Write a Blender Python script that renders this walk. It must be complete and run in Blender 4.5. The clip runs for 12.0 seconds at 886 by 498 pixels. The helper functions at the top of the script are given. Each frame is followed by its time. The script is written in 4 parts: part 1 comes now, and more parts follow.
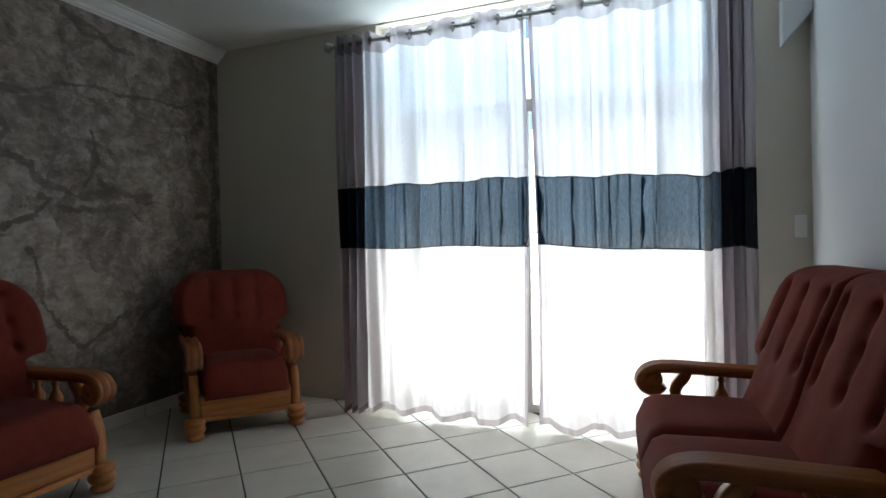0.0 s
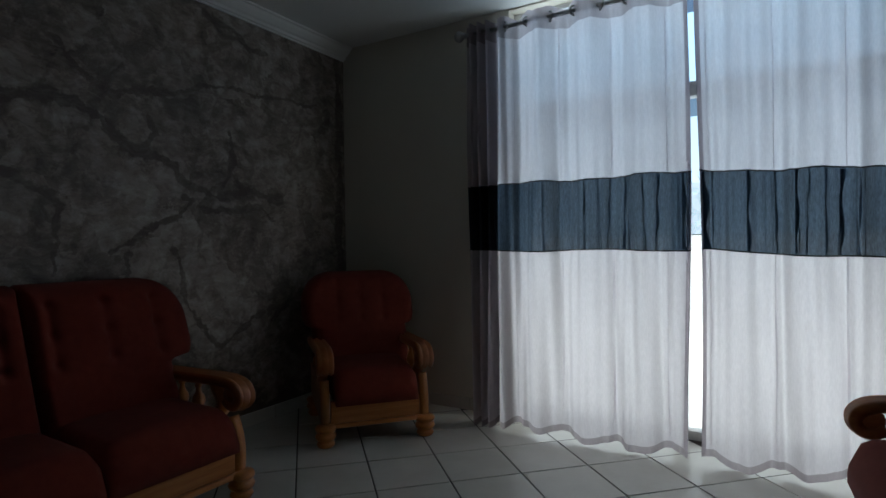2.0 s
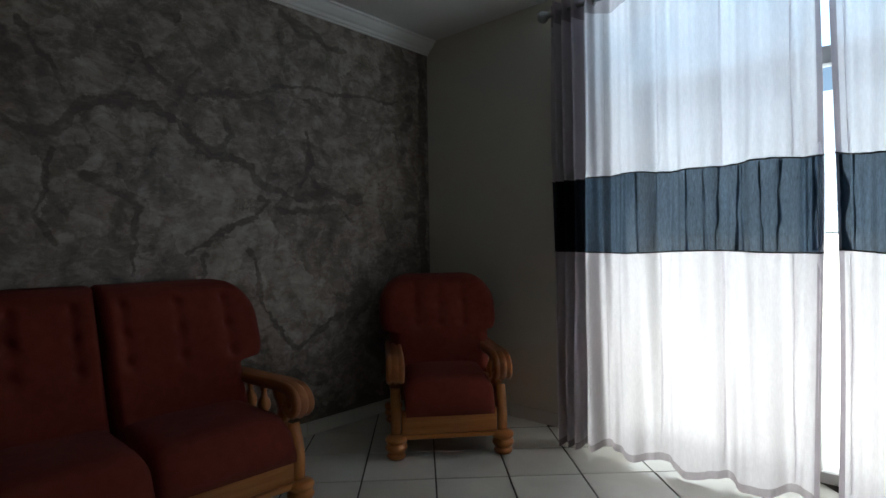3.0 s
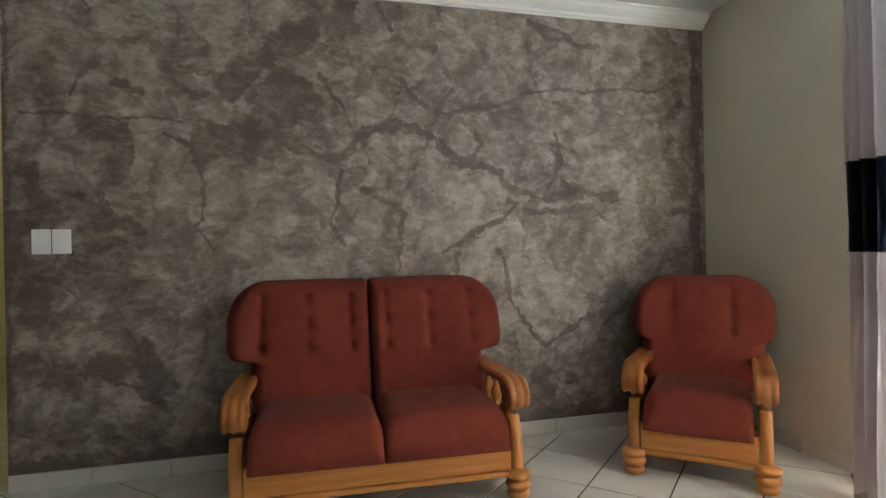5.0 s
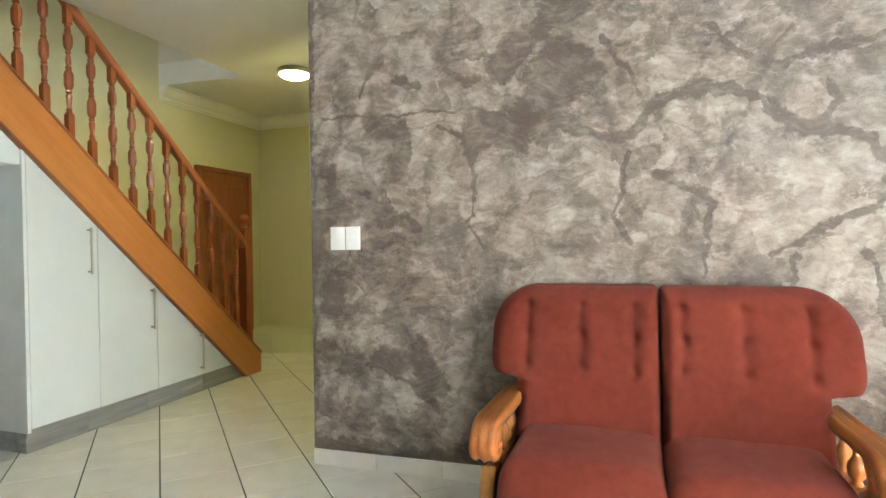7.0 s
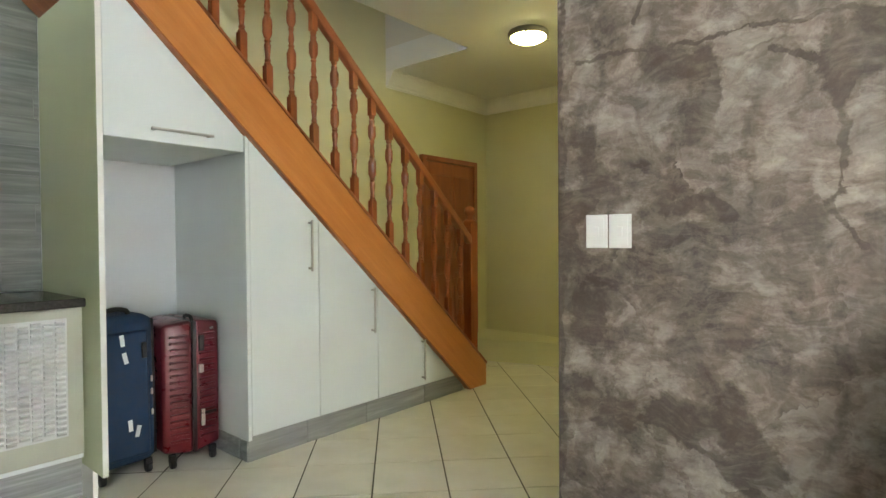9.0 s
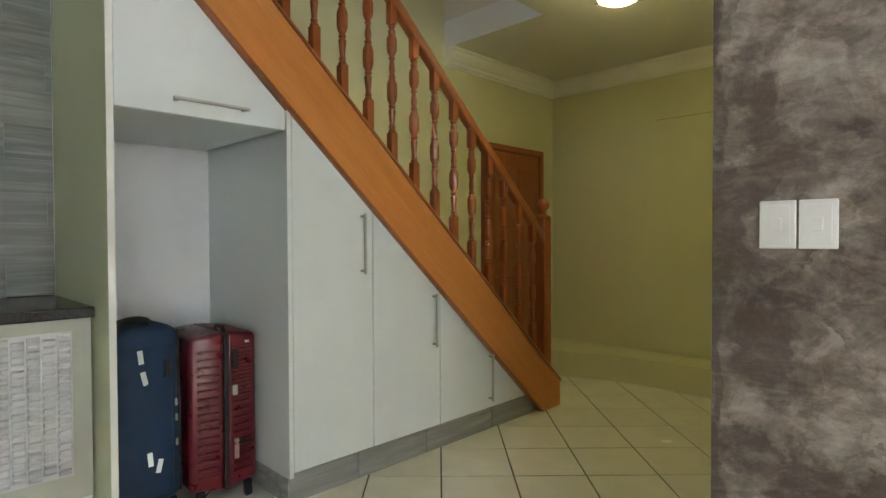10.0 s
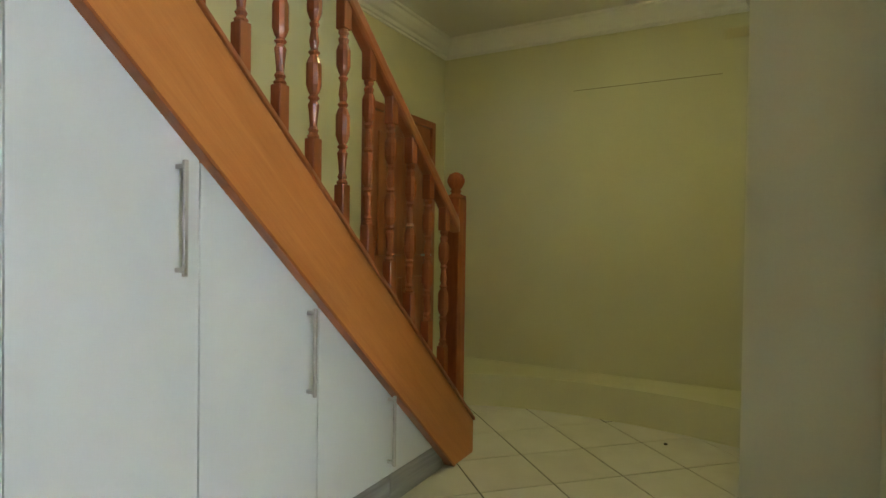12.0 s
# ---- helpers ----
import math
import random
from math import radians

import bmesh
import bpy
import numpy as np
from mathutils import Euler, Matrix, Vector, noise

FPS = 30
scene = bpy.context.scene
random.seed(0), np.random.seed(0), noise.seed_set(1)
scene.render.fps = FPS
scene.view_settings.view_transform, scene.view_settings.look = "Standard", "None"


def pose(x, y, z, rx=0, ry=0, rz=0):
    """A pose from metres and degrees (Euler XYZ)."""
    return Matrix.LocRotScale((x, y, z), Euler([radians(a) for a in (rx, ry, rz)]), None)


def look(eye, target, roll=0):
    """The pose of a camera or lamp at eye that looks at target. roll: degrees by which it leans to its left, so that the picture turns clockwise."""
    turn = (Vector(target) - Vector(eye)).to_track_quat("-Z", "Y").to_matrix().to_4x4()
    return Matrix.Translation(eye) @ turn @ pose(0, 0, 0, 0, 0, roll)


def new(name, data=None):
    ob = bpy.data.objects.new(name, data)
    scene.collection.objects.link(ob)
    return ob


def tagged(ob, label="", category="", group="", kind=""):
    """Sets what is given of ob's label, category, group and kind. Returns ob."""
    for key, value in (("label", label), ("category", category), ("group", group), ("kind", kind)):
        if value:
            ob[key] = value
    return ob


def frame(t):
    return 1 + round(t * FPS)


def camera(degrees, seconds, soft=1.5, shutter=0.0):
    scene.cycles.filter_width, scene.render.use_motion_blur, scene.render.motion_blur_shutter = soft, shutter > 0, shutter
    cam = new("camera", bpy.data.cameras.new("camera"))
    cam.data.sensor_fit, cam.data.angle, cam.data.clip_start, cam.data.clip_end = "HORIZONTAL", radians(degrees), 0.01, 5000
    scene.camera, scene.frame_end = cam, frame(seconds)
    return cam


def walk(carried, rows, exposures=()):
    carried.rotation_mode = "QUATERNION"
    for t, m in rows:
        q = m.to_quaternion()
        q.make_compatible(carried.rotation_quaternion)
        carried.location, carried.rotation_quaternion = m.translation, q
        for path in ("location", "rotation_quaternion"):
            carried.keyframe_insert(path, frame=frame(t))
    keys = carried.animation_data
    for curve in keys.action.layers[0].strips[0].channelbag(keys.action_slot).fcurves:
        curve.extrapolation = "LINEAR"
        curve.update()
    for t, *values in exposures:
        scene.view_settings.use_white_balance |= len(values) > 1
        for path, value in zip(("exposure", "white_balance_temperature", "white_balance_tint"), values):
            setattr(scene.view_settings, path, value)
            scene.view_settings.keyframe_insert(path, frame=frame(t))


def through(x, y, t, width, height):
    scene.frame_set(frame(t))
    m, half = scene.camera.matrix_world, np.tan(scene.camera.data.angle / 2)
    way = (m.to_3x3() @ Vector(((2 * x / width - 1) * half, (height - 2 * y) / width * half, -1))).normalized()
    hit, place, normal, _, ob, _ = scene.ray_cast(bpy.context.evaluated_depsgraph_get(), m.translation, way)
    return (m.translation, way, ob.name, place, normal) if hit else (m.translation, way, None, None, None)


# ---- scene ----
cam = camera(76.8, 12.0)
PATH = [
    (0, (0.188, -0.109, 1.102), (-0.529, 1.758, 1.086), -1.2),
    (0.5, (0.174, -0.109, 1.114), (-0.652, 1.712, 1.093), -1.2),
    (1, (0.128, -0.124, 1.126), (-0.781, 1.658, 1.105), -1.1),
    (1.5, (0.014, -0.069, 1.128), (-0.983, 1.664, 1.111), -0.9),
    (2, (-0.126, 0.039, 1.142), (-1.159, 1.752, 1.119), -0.8),
    (2.5, (-0.175, 0.221, 1.129), (-1.286, 1.884, 1.112), -0.7),
    (3, (-0.103, 0.366, 1.14), (-1.461, 1.835, 1.125), -0.9),
    (5, (0.182, 0.806, 1.138), (-1.762, 1.275, 1.137), -1.1),
    (5.5, (0.151, 0.913, 1.161), (-1.842, 1.085, 1.145), -0.9),
    (6, (-0.002, 1.001, 1.203), (-1.998, 0.881, 1.159), -0.9),
    (6.5, (-0.134, 0.993, 1.193), (-2.097, 0.612, 1.157), -0.8),
    (7, (-0.301, 0.979, 1.194), (-2.202, 0.36, 1.162), -0.7),
    (7.5, (-0.439, 0.946, 1.192), (-2.256, 0.11, 1.166), -0.4),
    (9.5, (-1.172, 0.186, 1.184), (-2.629, -1.183, 1.146), -0.4),
    (10, (-1.315, -0.067, 1.177), (-2.74, -1.471, 1.139), -0.2),
    (10.5, (-1.484, -0.322, 1.148), (-2.907, -1.726, 1.109), -0.1),
    (11, (-1.708, -0.596, 1.151), (-3.158, -1.973, 1.106), 0.1),
    (11.5, (-1.877, -0.838, 1.135), (-3.451, -2.072, 1.09), 0.6),
    (12, (-2.058, -0.979, 1.106), (-3.809, -1.945, 1.075), 0.8),
]
EXPOSURE = [(0, 1.05, 6400, 4), (0.6, 0.65, 6350, 4), (1.2, 0.22, 6200, 4), (1.8, -0.25, 6000, 4), (2.5, -0.52, 5850, 4), (2.8, -0.1, 6100, 4), (3.2, 1.2, 6400, 5), (4.8, 2.72, 7250, 5), (5.5, 3.37, 7400, 5),
            (6.5, 4.34, 7150, 4), (7.7, 4.65, 7100, 4), (9.5, 4.04, 7300, 6), (10.5, 3.68, 7250, 7), (11.2, 3.62, 6950, 7), (11.6, 3.66, 6850, 7), (12, 3.95, 6700, 7)]
walk(cam, [(t, look(eye, target, roll)) for t, eye, target, roll in PATH], EXPOSURE)

# ---- world, sun, window light ----
SUN_EL, SUN_AZ = 62.0, 262.0
world = bpy.data.worlds.new("sky")
scene.world = world
world.use_nodes = True
wn = world.node_tree
sky = wn.nodes.new("ShaderNodeTexSky")
sky.sky_type, sky.sun_disc = "NISHITA", False
sky.sun_elevation, sky.sun_rotation = radians(SUN_EL), radians(SUN_AZ)
wn.nodes["Background"].inputs["Strength"].default_value = 0.12
wn.links.new(sky.outputs[0], wn.nodes["Background"].inputs["Color"])
sun = bpy.data.lights.new("sun", "SUN")
sun.energy, sun.angle, sun.color = 4.5, radians(0.5), (1.0, 0.95, 0.88)
sa, se = radians(SUN_AZ), radians(SUN_EL)
sdir = Vector((math.sin(sa) * math.cos(se), math.cos(sa) * math.cos(se), math.sin(se)))
new("sun", sun).matrix_world = look(sdir * 20, (0, 0, 0))


def window_light(name, eye, target, w, h, watts, colour):
    """Daylight that enters by one window opening."""
    d = bpy.data.lights.new(name, "AREA")
    d.shape, d.size, d.size_y, d.energy, d.color = "RECTANGLE", w, h, watts, colour
    ob = new(name, d)
    ob.matrix_world = look(eye, target)
    return ob


window_light("window_daylight_low", (-0.51, 3.60, 0.60), (-0.51, 0, 0.60), 2.12, 1.13, 12.6, (1.0, 0.965, 0.92))
window_light("window_daylight_middle", (-0.51, 3.76, 1.55), (-0.51, 0, 3.55), 2.12, 0.86, 7.0, (0.76, 0.87, 1.0))
window_light("window_daylight_high", (-0.51, 3.72, 2.29), (-0.51, 0, 4.0), 2.12, 0.58, 6.6, (0.55, 0.77, 1.0))
window_light("window_daylight_top", (-0.51, 3.43, 2.52), (-0.51, 3.0, 2.85), 2.12, 0.16, 2.2, (0.93, 0.97, 1.0))
# landing window is unseen and assumed; lamp added to brighten the stairwell
window_light("landing_window_daylight", (0.36, -2.4, 4.0), (-3, -2.5, 3.4), 1.0, 1.0, 1.2, (0.98, 0.99, 0.95))

# ---- materials ----


class Nodes:
    """A short way to write node trees."""

    def __init__(self, name):
        self.m = bpy.data.materials.new(name)
        self.m.use_nodes = True
        self.t = self.m.node_tree
        self.b = self.t.nodes["Principled BSDF"]
        self.co = self.t.nodes.new("ShaderNodeTexCoord").outputs["Object"]

    def node(self, kind, **inputs):
        n = self.t.nodes.new("ShaderNode" + kind)
        for k, v in inputs.items():
            self.put(n.inputs[k.replace("_", " ")], v)
        return n

    def put(self, socket, v):
        if isinstance(v, bpy.types.NodeSocket):
            self.t.links.new(v, socket)
        else:
            socket.default_value = v

    def noise(self, scale, detail=4, rough=0.55, co=None, distortion=0.0):
        return self.node("TexNoise", Vector=co or self.co, Scale=scale, Detail=detail, Roughness=rough, Distortion=distortion).outputs["Fac"]

    def ramp(self, fac, *stops):
        n = self.node("ValToRGB", Fac=fac)
        e = n.color_ramp.elements
        while len(e) < len(stops):
            e.new(0.5)
        for el, (p, c) in zip(e, stops):
            el.position, el.color = p, (*c, 1) if len(c) == 3 else c
        return n.outputs["Color"]

    def mix(self, fac, a, b, mode="MIX"):
        n = self.t.nodes.new("ShaderNodeMix")
        n.data_type, n.blend_type = "RGBA", mode
        for i, v in ((0, fac), (6, a), (7, b)):
            self.put(n.inputs[i], (*v, 1) if isinstance(v, tuple) and len(v) == 3 else v)
        return n.outputs[2]

    def math(self, op, a, b=0.0):
        n = self.t.nodes.new("ShaderNodeMath")
        n.operation = op
        self.put(n.inputs[0], a), self.put(n.inputs[1], b)
        return n.outputs[0]

    def mapped(self, scale=(1, 1, 1), rot=(0, 0, 0), co=None):
        return self.node("Mapping", Vector=co or self.co, Scale=scale, Rotation=rot).outputs[0]

    def bump(self, height, strength, distance=0.01):
        self.put(self.b.inputs["Normal"], self.node("Bump", Height=height, Strength=strength, Distance=distance).outputs[0])

    def done(self, colour, rough=0.6, metal=0.0, spec=0.5):
        self.put(self.b.inputs["Base Color"], (*colour, 1) if isinstance(colour, tuple) and len(colour) == 3 else colour)
        self.put(self.b.inputs["Roughness"], rough)
        self.b.inputs["Metallic"].default_value = metal
        self.b.inputs["Specular IOR Level"].default_value = spec
        return self.m


def plain(name, colour, rough=0.6, metal=0.0, var=0.12, scale=6.0, bump=0.0, fine=180.0, spec=0.5):
    """Paint, plastic, metal: two scales of variation and a fine relief."""
    n = Nodes(name)
    big, small = n.noise(scale, 5), n.noise(fine, 2)
    f = n.math("ADD", n.math("MULTIPLY", big, 0.75), n.math("MULTIPLY", small, 0.25))
    lo, hi = tuple(c * (1 - var) for c in colour), tuple(min(1, c * (1 + var)) for c in colour)
    col = n.ramp(f, (0.3, lo), (0.7, hi))
    if bump:
        n.bump(small, bump, 0.002)
    r = n.ramp(big, (0.3, (rough * 0.85,) * 3), (0.7, (min(1, rough * 1.15),) * 3))
    return n.done(col, r, metal, spec)


def wood(name, dark, light, axis="X", rough=0.35, ring=14.0, tilt=0.0):
    n = Nodes(name)
    sc = {"X": (0.6, 9, 9), "Y": (9, 0.6, 9), "Z": (9, 9, 0.6)}[axis]
    n.co = n.mapped(rot=(0, tilt, 0)) if tilt else n.co
    co = n.mapped(sc)
    rnd = n.node("ObjectInfo").outputs["Random"]
    grain = n.node("TexNoise", Vector=co, Scale=1.0 * ring / 7, Detail=6, Roughness=0.6, Distortion=0.6).outputs["Fac"]
    fine = n.node("TexNoise", Vector=n.mapped(tuple(s * 8 for s in sc)), Scale=2.2, Detail=3).outputs["Fac"]
    f = n.math("ADD", n.math("MULTIPLY", grain, 0.7), n.math("MULTIPLY", fine, 0.3))
    col = n.ramp(f, (0.32, dark), (0.5, tuple((a + b) / 2 for a, b in zip(dark, light))), (0.66, light))
    col = n.mix(n.math("MULTIPLY", rnd, 0.25), col, dark)
    knots = n.ramp(n.node("TexVoronoi", Vector=n.mapped(tuple(s * 0.33 for s in sc)), Scale=1.1).outputs["Distance"], (0.03, (0.3, 0.3, 0.3)), (0.09, (1, 1, 1)))
    col = n.mix(1.0, col, knots, "MULTIPLY")
    n.bump(fine, 0.12, 0.001)
    return n.done(col, rough)


# veins and blotches of the stone-effect paint, plus dark edge strips, as strokes along and up the wall
VEINS = [
    (0.020, [(1.12, 1.75), (1.25, 1.75), (1.37, 1.70), (1.49, 1.65), (1.62, 1.66), (1.67, 1.71), (1.73, 1.79), (1.81, 1.83), (1.94, 1.86), (2.04, 1.83), (2.15, 1.78), (2.22, 1.71), (2.28, 1.64), (2.40, 1.62), (2.55, 1.59)]),
    (0.013, [(2.55, 1.59), (2.60, 1.51), (2.71, 1.46), (2.83, 1.44)]),
    (0.022, [(2.83, 1.44), (2.99, 1.46), (3.17, 1.46), (3.31, 1.44)]),
    (0.016, [(2.74, 1.37), (2.99, 1.35), (3.17, 1.39), (3.27, 1.30)]),
    (0.012, [(1.74, 1.49), (1.84, 1.43), (1.96, 1.33), (1.93, 1.23), (1.94, 1.01)]),
    (0.012, [(2.60, 1.44), (2.65, 1.41), (2.53, 1.29), (2.33, 1.20), (2.19, 1.13)]),
    (0.012, [(1.50, 2.12), (1.59, 2.00), (1.68, 1.85)]),
    (0.013, [(1.94, 2.13), (2.01, 2.02), (2.11, 1.96), (2.20, 1.93), (2.34, 1.95), (2.61, 2.00), (2.72, 2.07)]),
]
MORE_VEINS = [
    (0.008, [(2.72, 2.07), (2.93, 2.11), (3.10, 2.10), (3.69, 2.14)]),
    (0.013, [(2.76, 2.50), (3.00, 2.46), (3.07, 2.38), (3.22, 2.40)]),
    (0.014, [(1.85, 2.51), (1.90, 2.39)]),
    (0.125, [(1.27, 1.97), (1.27, 1.88), (1.22, 1.79)]),
    (0.070, [(1.38, 2.01), (1.44, 1.95)]),
    (0.060, [(1.04, 2.02), (1.15, 2.11), (1.32, 2.28), (1.44, 2.32)]),
    (0.065, [(0.89, 1.70), (1.00, 1.74), (1.11, 1.70)]),
    (0.006, [(0.09, 1.84), (0.42, 1.84), (0.71, 1.83), (1.01, 1.82), (1.19, 1.79)]),
    (0.045, [(0.38, 1.80), (0.49, 1.76)]),
    (0.038, [(0.52, 1.73), (0.56, 1.66), (0.48, 1.58)]),
    (0.010, [(0.71, 1.76), (0.83, 1.72), (0.91, 1.65), (0.88, 1.58)]),
    (0.012, [(0.29, 1.94), (0.34, 2.03), (0.43, 2.15)]),
    (0.020, [(0.51, 2.00), (0.60, 1.97)]),
    (0.009, [(0.89, 1.55), (0.91, 1.43), (0.86, 1.28), (0.94, 1.15)]),
    (0.011, [(1.62, 1.59), (1.58, 1.43), (1.55, 1.30), (1.61, 1.17)]),
    (0.014, [(2.40, 1.83), (2.44, 1.75), (2.37, 1.65)]),
    (0.013, [(2.93, 1.82), (2.95, 1.66), (2.88, 1.52)]),
    (0.045, [(0.11, 1.52), (0.14, 1.37), (0.10, 1.29)]),
    (0.018, [(0.42, 1.28), (0.56, 1.31), (0.62, 1.22)]),
    (0.020, [(0.77, 2.04), (0.86, 1.95), (0.92, 1.98)]),
]
LOW_VEINS_EDGES = [
    (0.012, [(2.28, 1.12), (2.29, 0.95)]),
    (0.022, [(0.16, 0.52), (0.40, 0.54), (0.67, 0.40)]),
    (0.011, [(2.53, 1.13), (2.62, 0.80), (2.82, 0.53), (3.16, 0.72)]),
    (0.050, [(0.035, 1.30), (0.03, 1.10)]),
    (0.060, [(0.14, 0.86), (0.11, 0.92)]),
    (0.045, [(0.10, 0.62), (0.27, 0.53)]),
    (0.050, [(0.37, 0.58), (0.58, 0.54), (0.72, 0.45)]),
    # three dark strips: south edge, along the base, north corner
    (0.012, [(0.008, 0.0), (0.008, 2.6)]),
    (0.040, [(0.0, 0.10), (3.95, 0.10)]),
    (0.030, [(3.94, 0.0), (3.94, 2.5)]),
]


def feature_paint():
    """Grey-brown stone-effect paint: pale clouded plates, dark wandering veins and blotches, dark strips at ends and
    base, brushed streaks.
    """
    n = Nodes("stone_effect_paint")
    co = n.co

    def vec(op, *args):
        v = n.t.nodes.new("ShaderNodeVectorMath")
        v.operation = op
        for s, a in zip([i for i in v.inputs if i.name != "Scale"] if op != "SCALE" else (v.inputs[0], v.inputs["Scale"]), args):
            n.put(s, a)
        return v.outputs["Value"] if op in ("DOT_PRODUCT", "LENGTH") else v.outputs["Vector"]

    def warped(scale, amount, detail=6, rough=0.65, base=None):
        co = base or n.co
        c = n.node("TexNoise", Vector=co, Scale=scale, Detail=detail, Roughness=rough).outputs["Color"]
        return vec("MULTIPLY_ADD", vec("SUBTRACT", c, (0.5, 0.5, 0.5)), (0.0, amount, amount), co)

    w1, w2, w3 = warped(14.0, 0.065, 6, 0.72, warped(4.5, 0.11, 3, 0.6)), warped(1.8, 0.5), warped(3.0, 0.30, 3, 0.5)
    width = n.ramp(n.noise(7.0, 5, 0.65), (0.36, (0.50,) * 3), (0.64, (2.1,) * 3))
    dark, flat = None, vec("MULTIPLY", w1, (0, 1, 1))
    for wide, line in VEINS + MORE_VEINS + LOW_VEINS_EDGES:
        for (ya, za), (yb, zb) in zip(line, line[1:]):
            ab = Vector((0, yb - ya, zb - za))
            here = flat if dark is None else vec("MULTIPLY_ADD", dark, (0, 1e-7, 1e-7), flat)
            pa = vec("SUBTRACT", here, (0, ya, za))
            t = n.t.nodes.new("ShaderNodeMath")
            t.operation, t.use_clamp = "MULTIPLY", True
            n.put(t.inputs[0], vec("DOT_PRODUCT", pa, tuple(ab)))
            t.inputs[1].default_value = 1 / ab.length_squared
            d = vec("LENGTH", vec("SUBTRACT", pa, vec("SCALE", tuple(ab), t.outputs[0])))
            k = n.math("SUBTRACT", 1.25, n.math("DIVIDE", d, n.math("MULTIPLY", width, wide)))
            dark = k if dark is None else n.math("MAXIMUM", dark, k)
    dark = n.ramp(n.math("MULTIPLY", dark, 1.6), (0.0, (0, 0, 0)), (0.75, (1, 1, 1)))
    dark = n.math("MULTIPLY", dark, n.ramp(n.noise(5.0, 4, 0.6), (0.36, (0.72,) * 3), (0.54, (1, 1, 1))))
    small = n.node("TexVoronoi", Vector=w2, Scale=2.6)
    small.feature = "DISTANCE_TO_EDGE"
    net = n.ramp(n.math("DIVIDE", small.outputs["Distance"], width), (0.0, (0.60,) * 3), (0.05, (0, 0, 0)))
    net = n.math("MULTIPLY", net, n.ramp(n.noise(2.3, 3), (0.36, (0, 0, 0)), (0.50, (1, 1, 1))))
    blot = n.ramp(n.noise(2.6, 9, 0.68, co=n.mapped((1, 1.0, 1.3)), distortion=0.5), (0.60, (0, 0, 0)), (0.66, (0.30,) * 3))
    plates = n.node("TexVoronoi", Vector=w2, Scale=1.5).outputs["Color"]
    tone = n.node("SeparateColor", Color=plates).outputs[0]
    strokes = n.node("TexNoise", Vector=vec("ADD", n.mapped((1, 1, 1), co=w2), vec("SCALE", plates, 3.0)), Scale=6.5, Detail=8, Roughness=0.66, Distortion=0.35).outputs["Fac"]
    fibre = n.node("TexNoise", Vector=vec("ADD", n.mapped((1, 9, 30), (0.2, 0, 0), w3), vec("SCALE", plates, 5.0)), Scale=1.4, Detail=5, Roughness=0.62, Distortion=0.5).outputs["Fac"]
    speck = n.noise(85.0, 3, 0.7)
    dabs = n.ramp(n.noise(11.0, 8, 0.70, co=n.mapped((1, 0.8, 1.15)), distortion=0.4), (0.50, (0, 0, 0)), (0.60, (1, 1, 1)))
    lum = n.math("ADD", n.math("MULTIPLY", strokes, 0.60), n.math("ADD", n.math("ADD", n.math("MULTIPLY", fibre, 0.20), n.math("MULTIPLY", dabs, 0.075)), n.math("MULTIPLY", tone, 0.07)))
    lum = n.math("ADD", lum, n.math("MULTIPLY", n.noise(1.3, 4), 0.25))
    col = n.ramp(lum, (0.43, (0.082, 0.061, 0.050)), (0.54, (0.192, 0.155, 0.128)), (0.63, (0.315, 0.267, 0.226)), (0.77, (0.48, 0.425, 0.370)))
    col = n.mix(n.ramp(speck, (0.54, (0, 0, 0)), (0.74, (0.12,) * 3)), col, (0.45, 0.415, 0.37))
    torn = n.ramp(n.noise(3.4, 8, 0.72, co=n.mapped((1, 0.9, 1.25), co=w1)), (0.53, (0, 0, 0)), (0.60, (0.30,) * 3))
    torn = n.math("MULTIPLY", torn, n.ramp(n.noise(1.15, 3), (0.40, (0.35,) * 3), (0.60, (1, 1, 1))))
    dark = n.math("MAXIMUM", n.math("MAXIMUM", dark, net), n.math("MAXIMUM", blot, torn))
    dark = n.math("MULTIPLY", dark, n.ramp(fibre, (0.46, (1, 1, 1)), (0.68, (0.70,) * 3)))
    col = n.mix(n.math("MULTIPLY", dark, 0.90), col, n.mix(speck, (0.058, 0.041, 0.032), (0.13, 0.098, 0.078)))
    n.bump(n.math("ADD", n.math("MULTIPLY", speck, 0.3), n.math("ADD", strokes, fibre)), 0.3, 0.004)
    return n.done(col, n.ramp(fibre, (0.35, (0.62,) * 3), (0.66, (0.40,) * 3)))


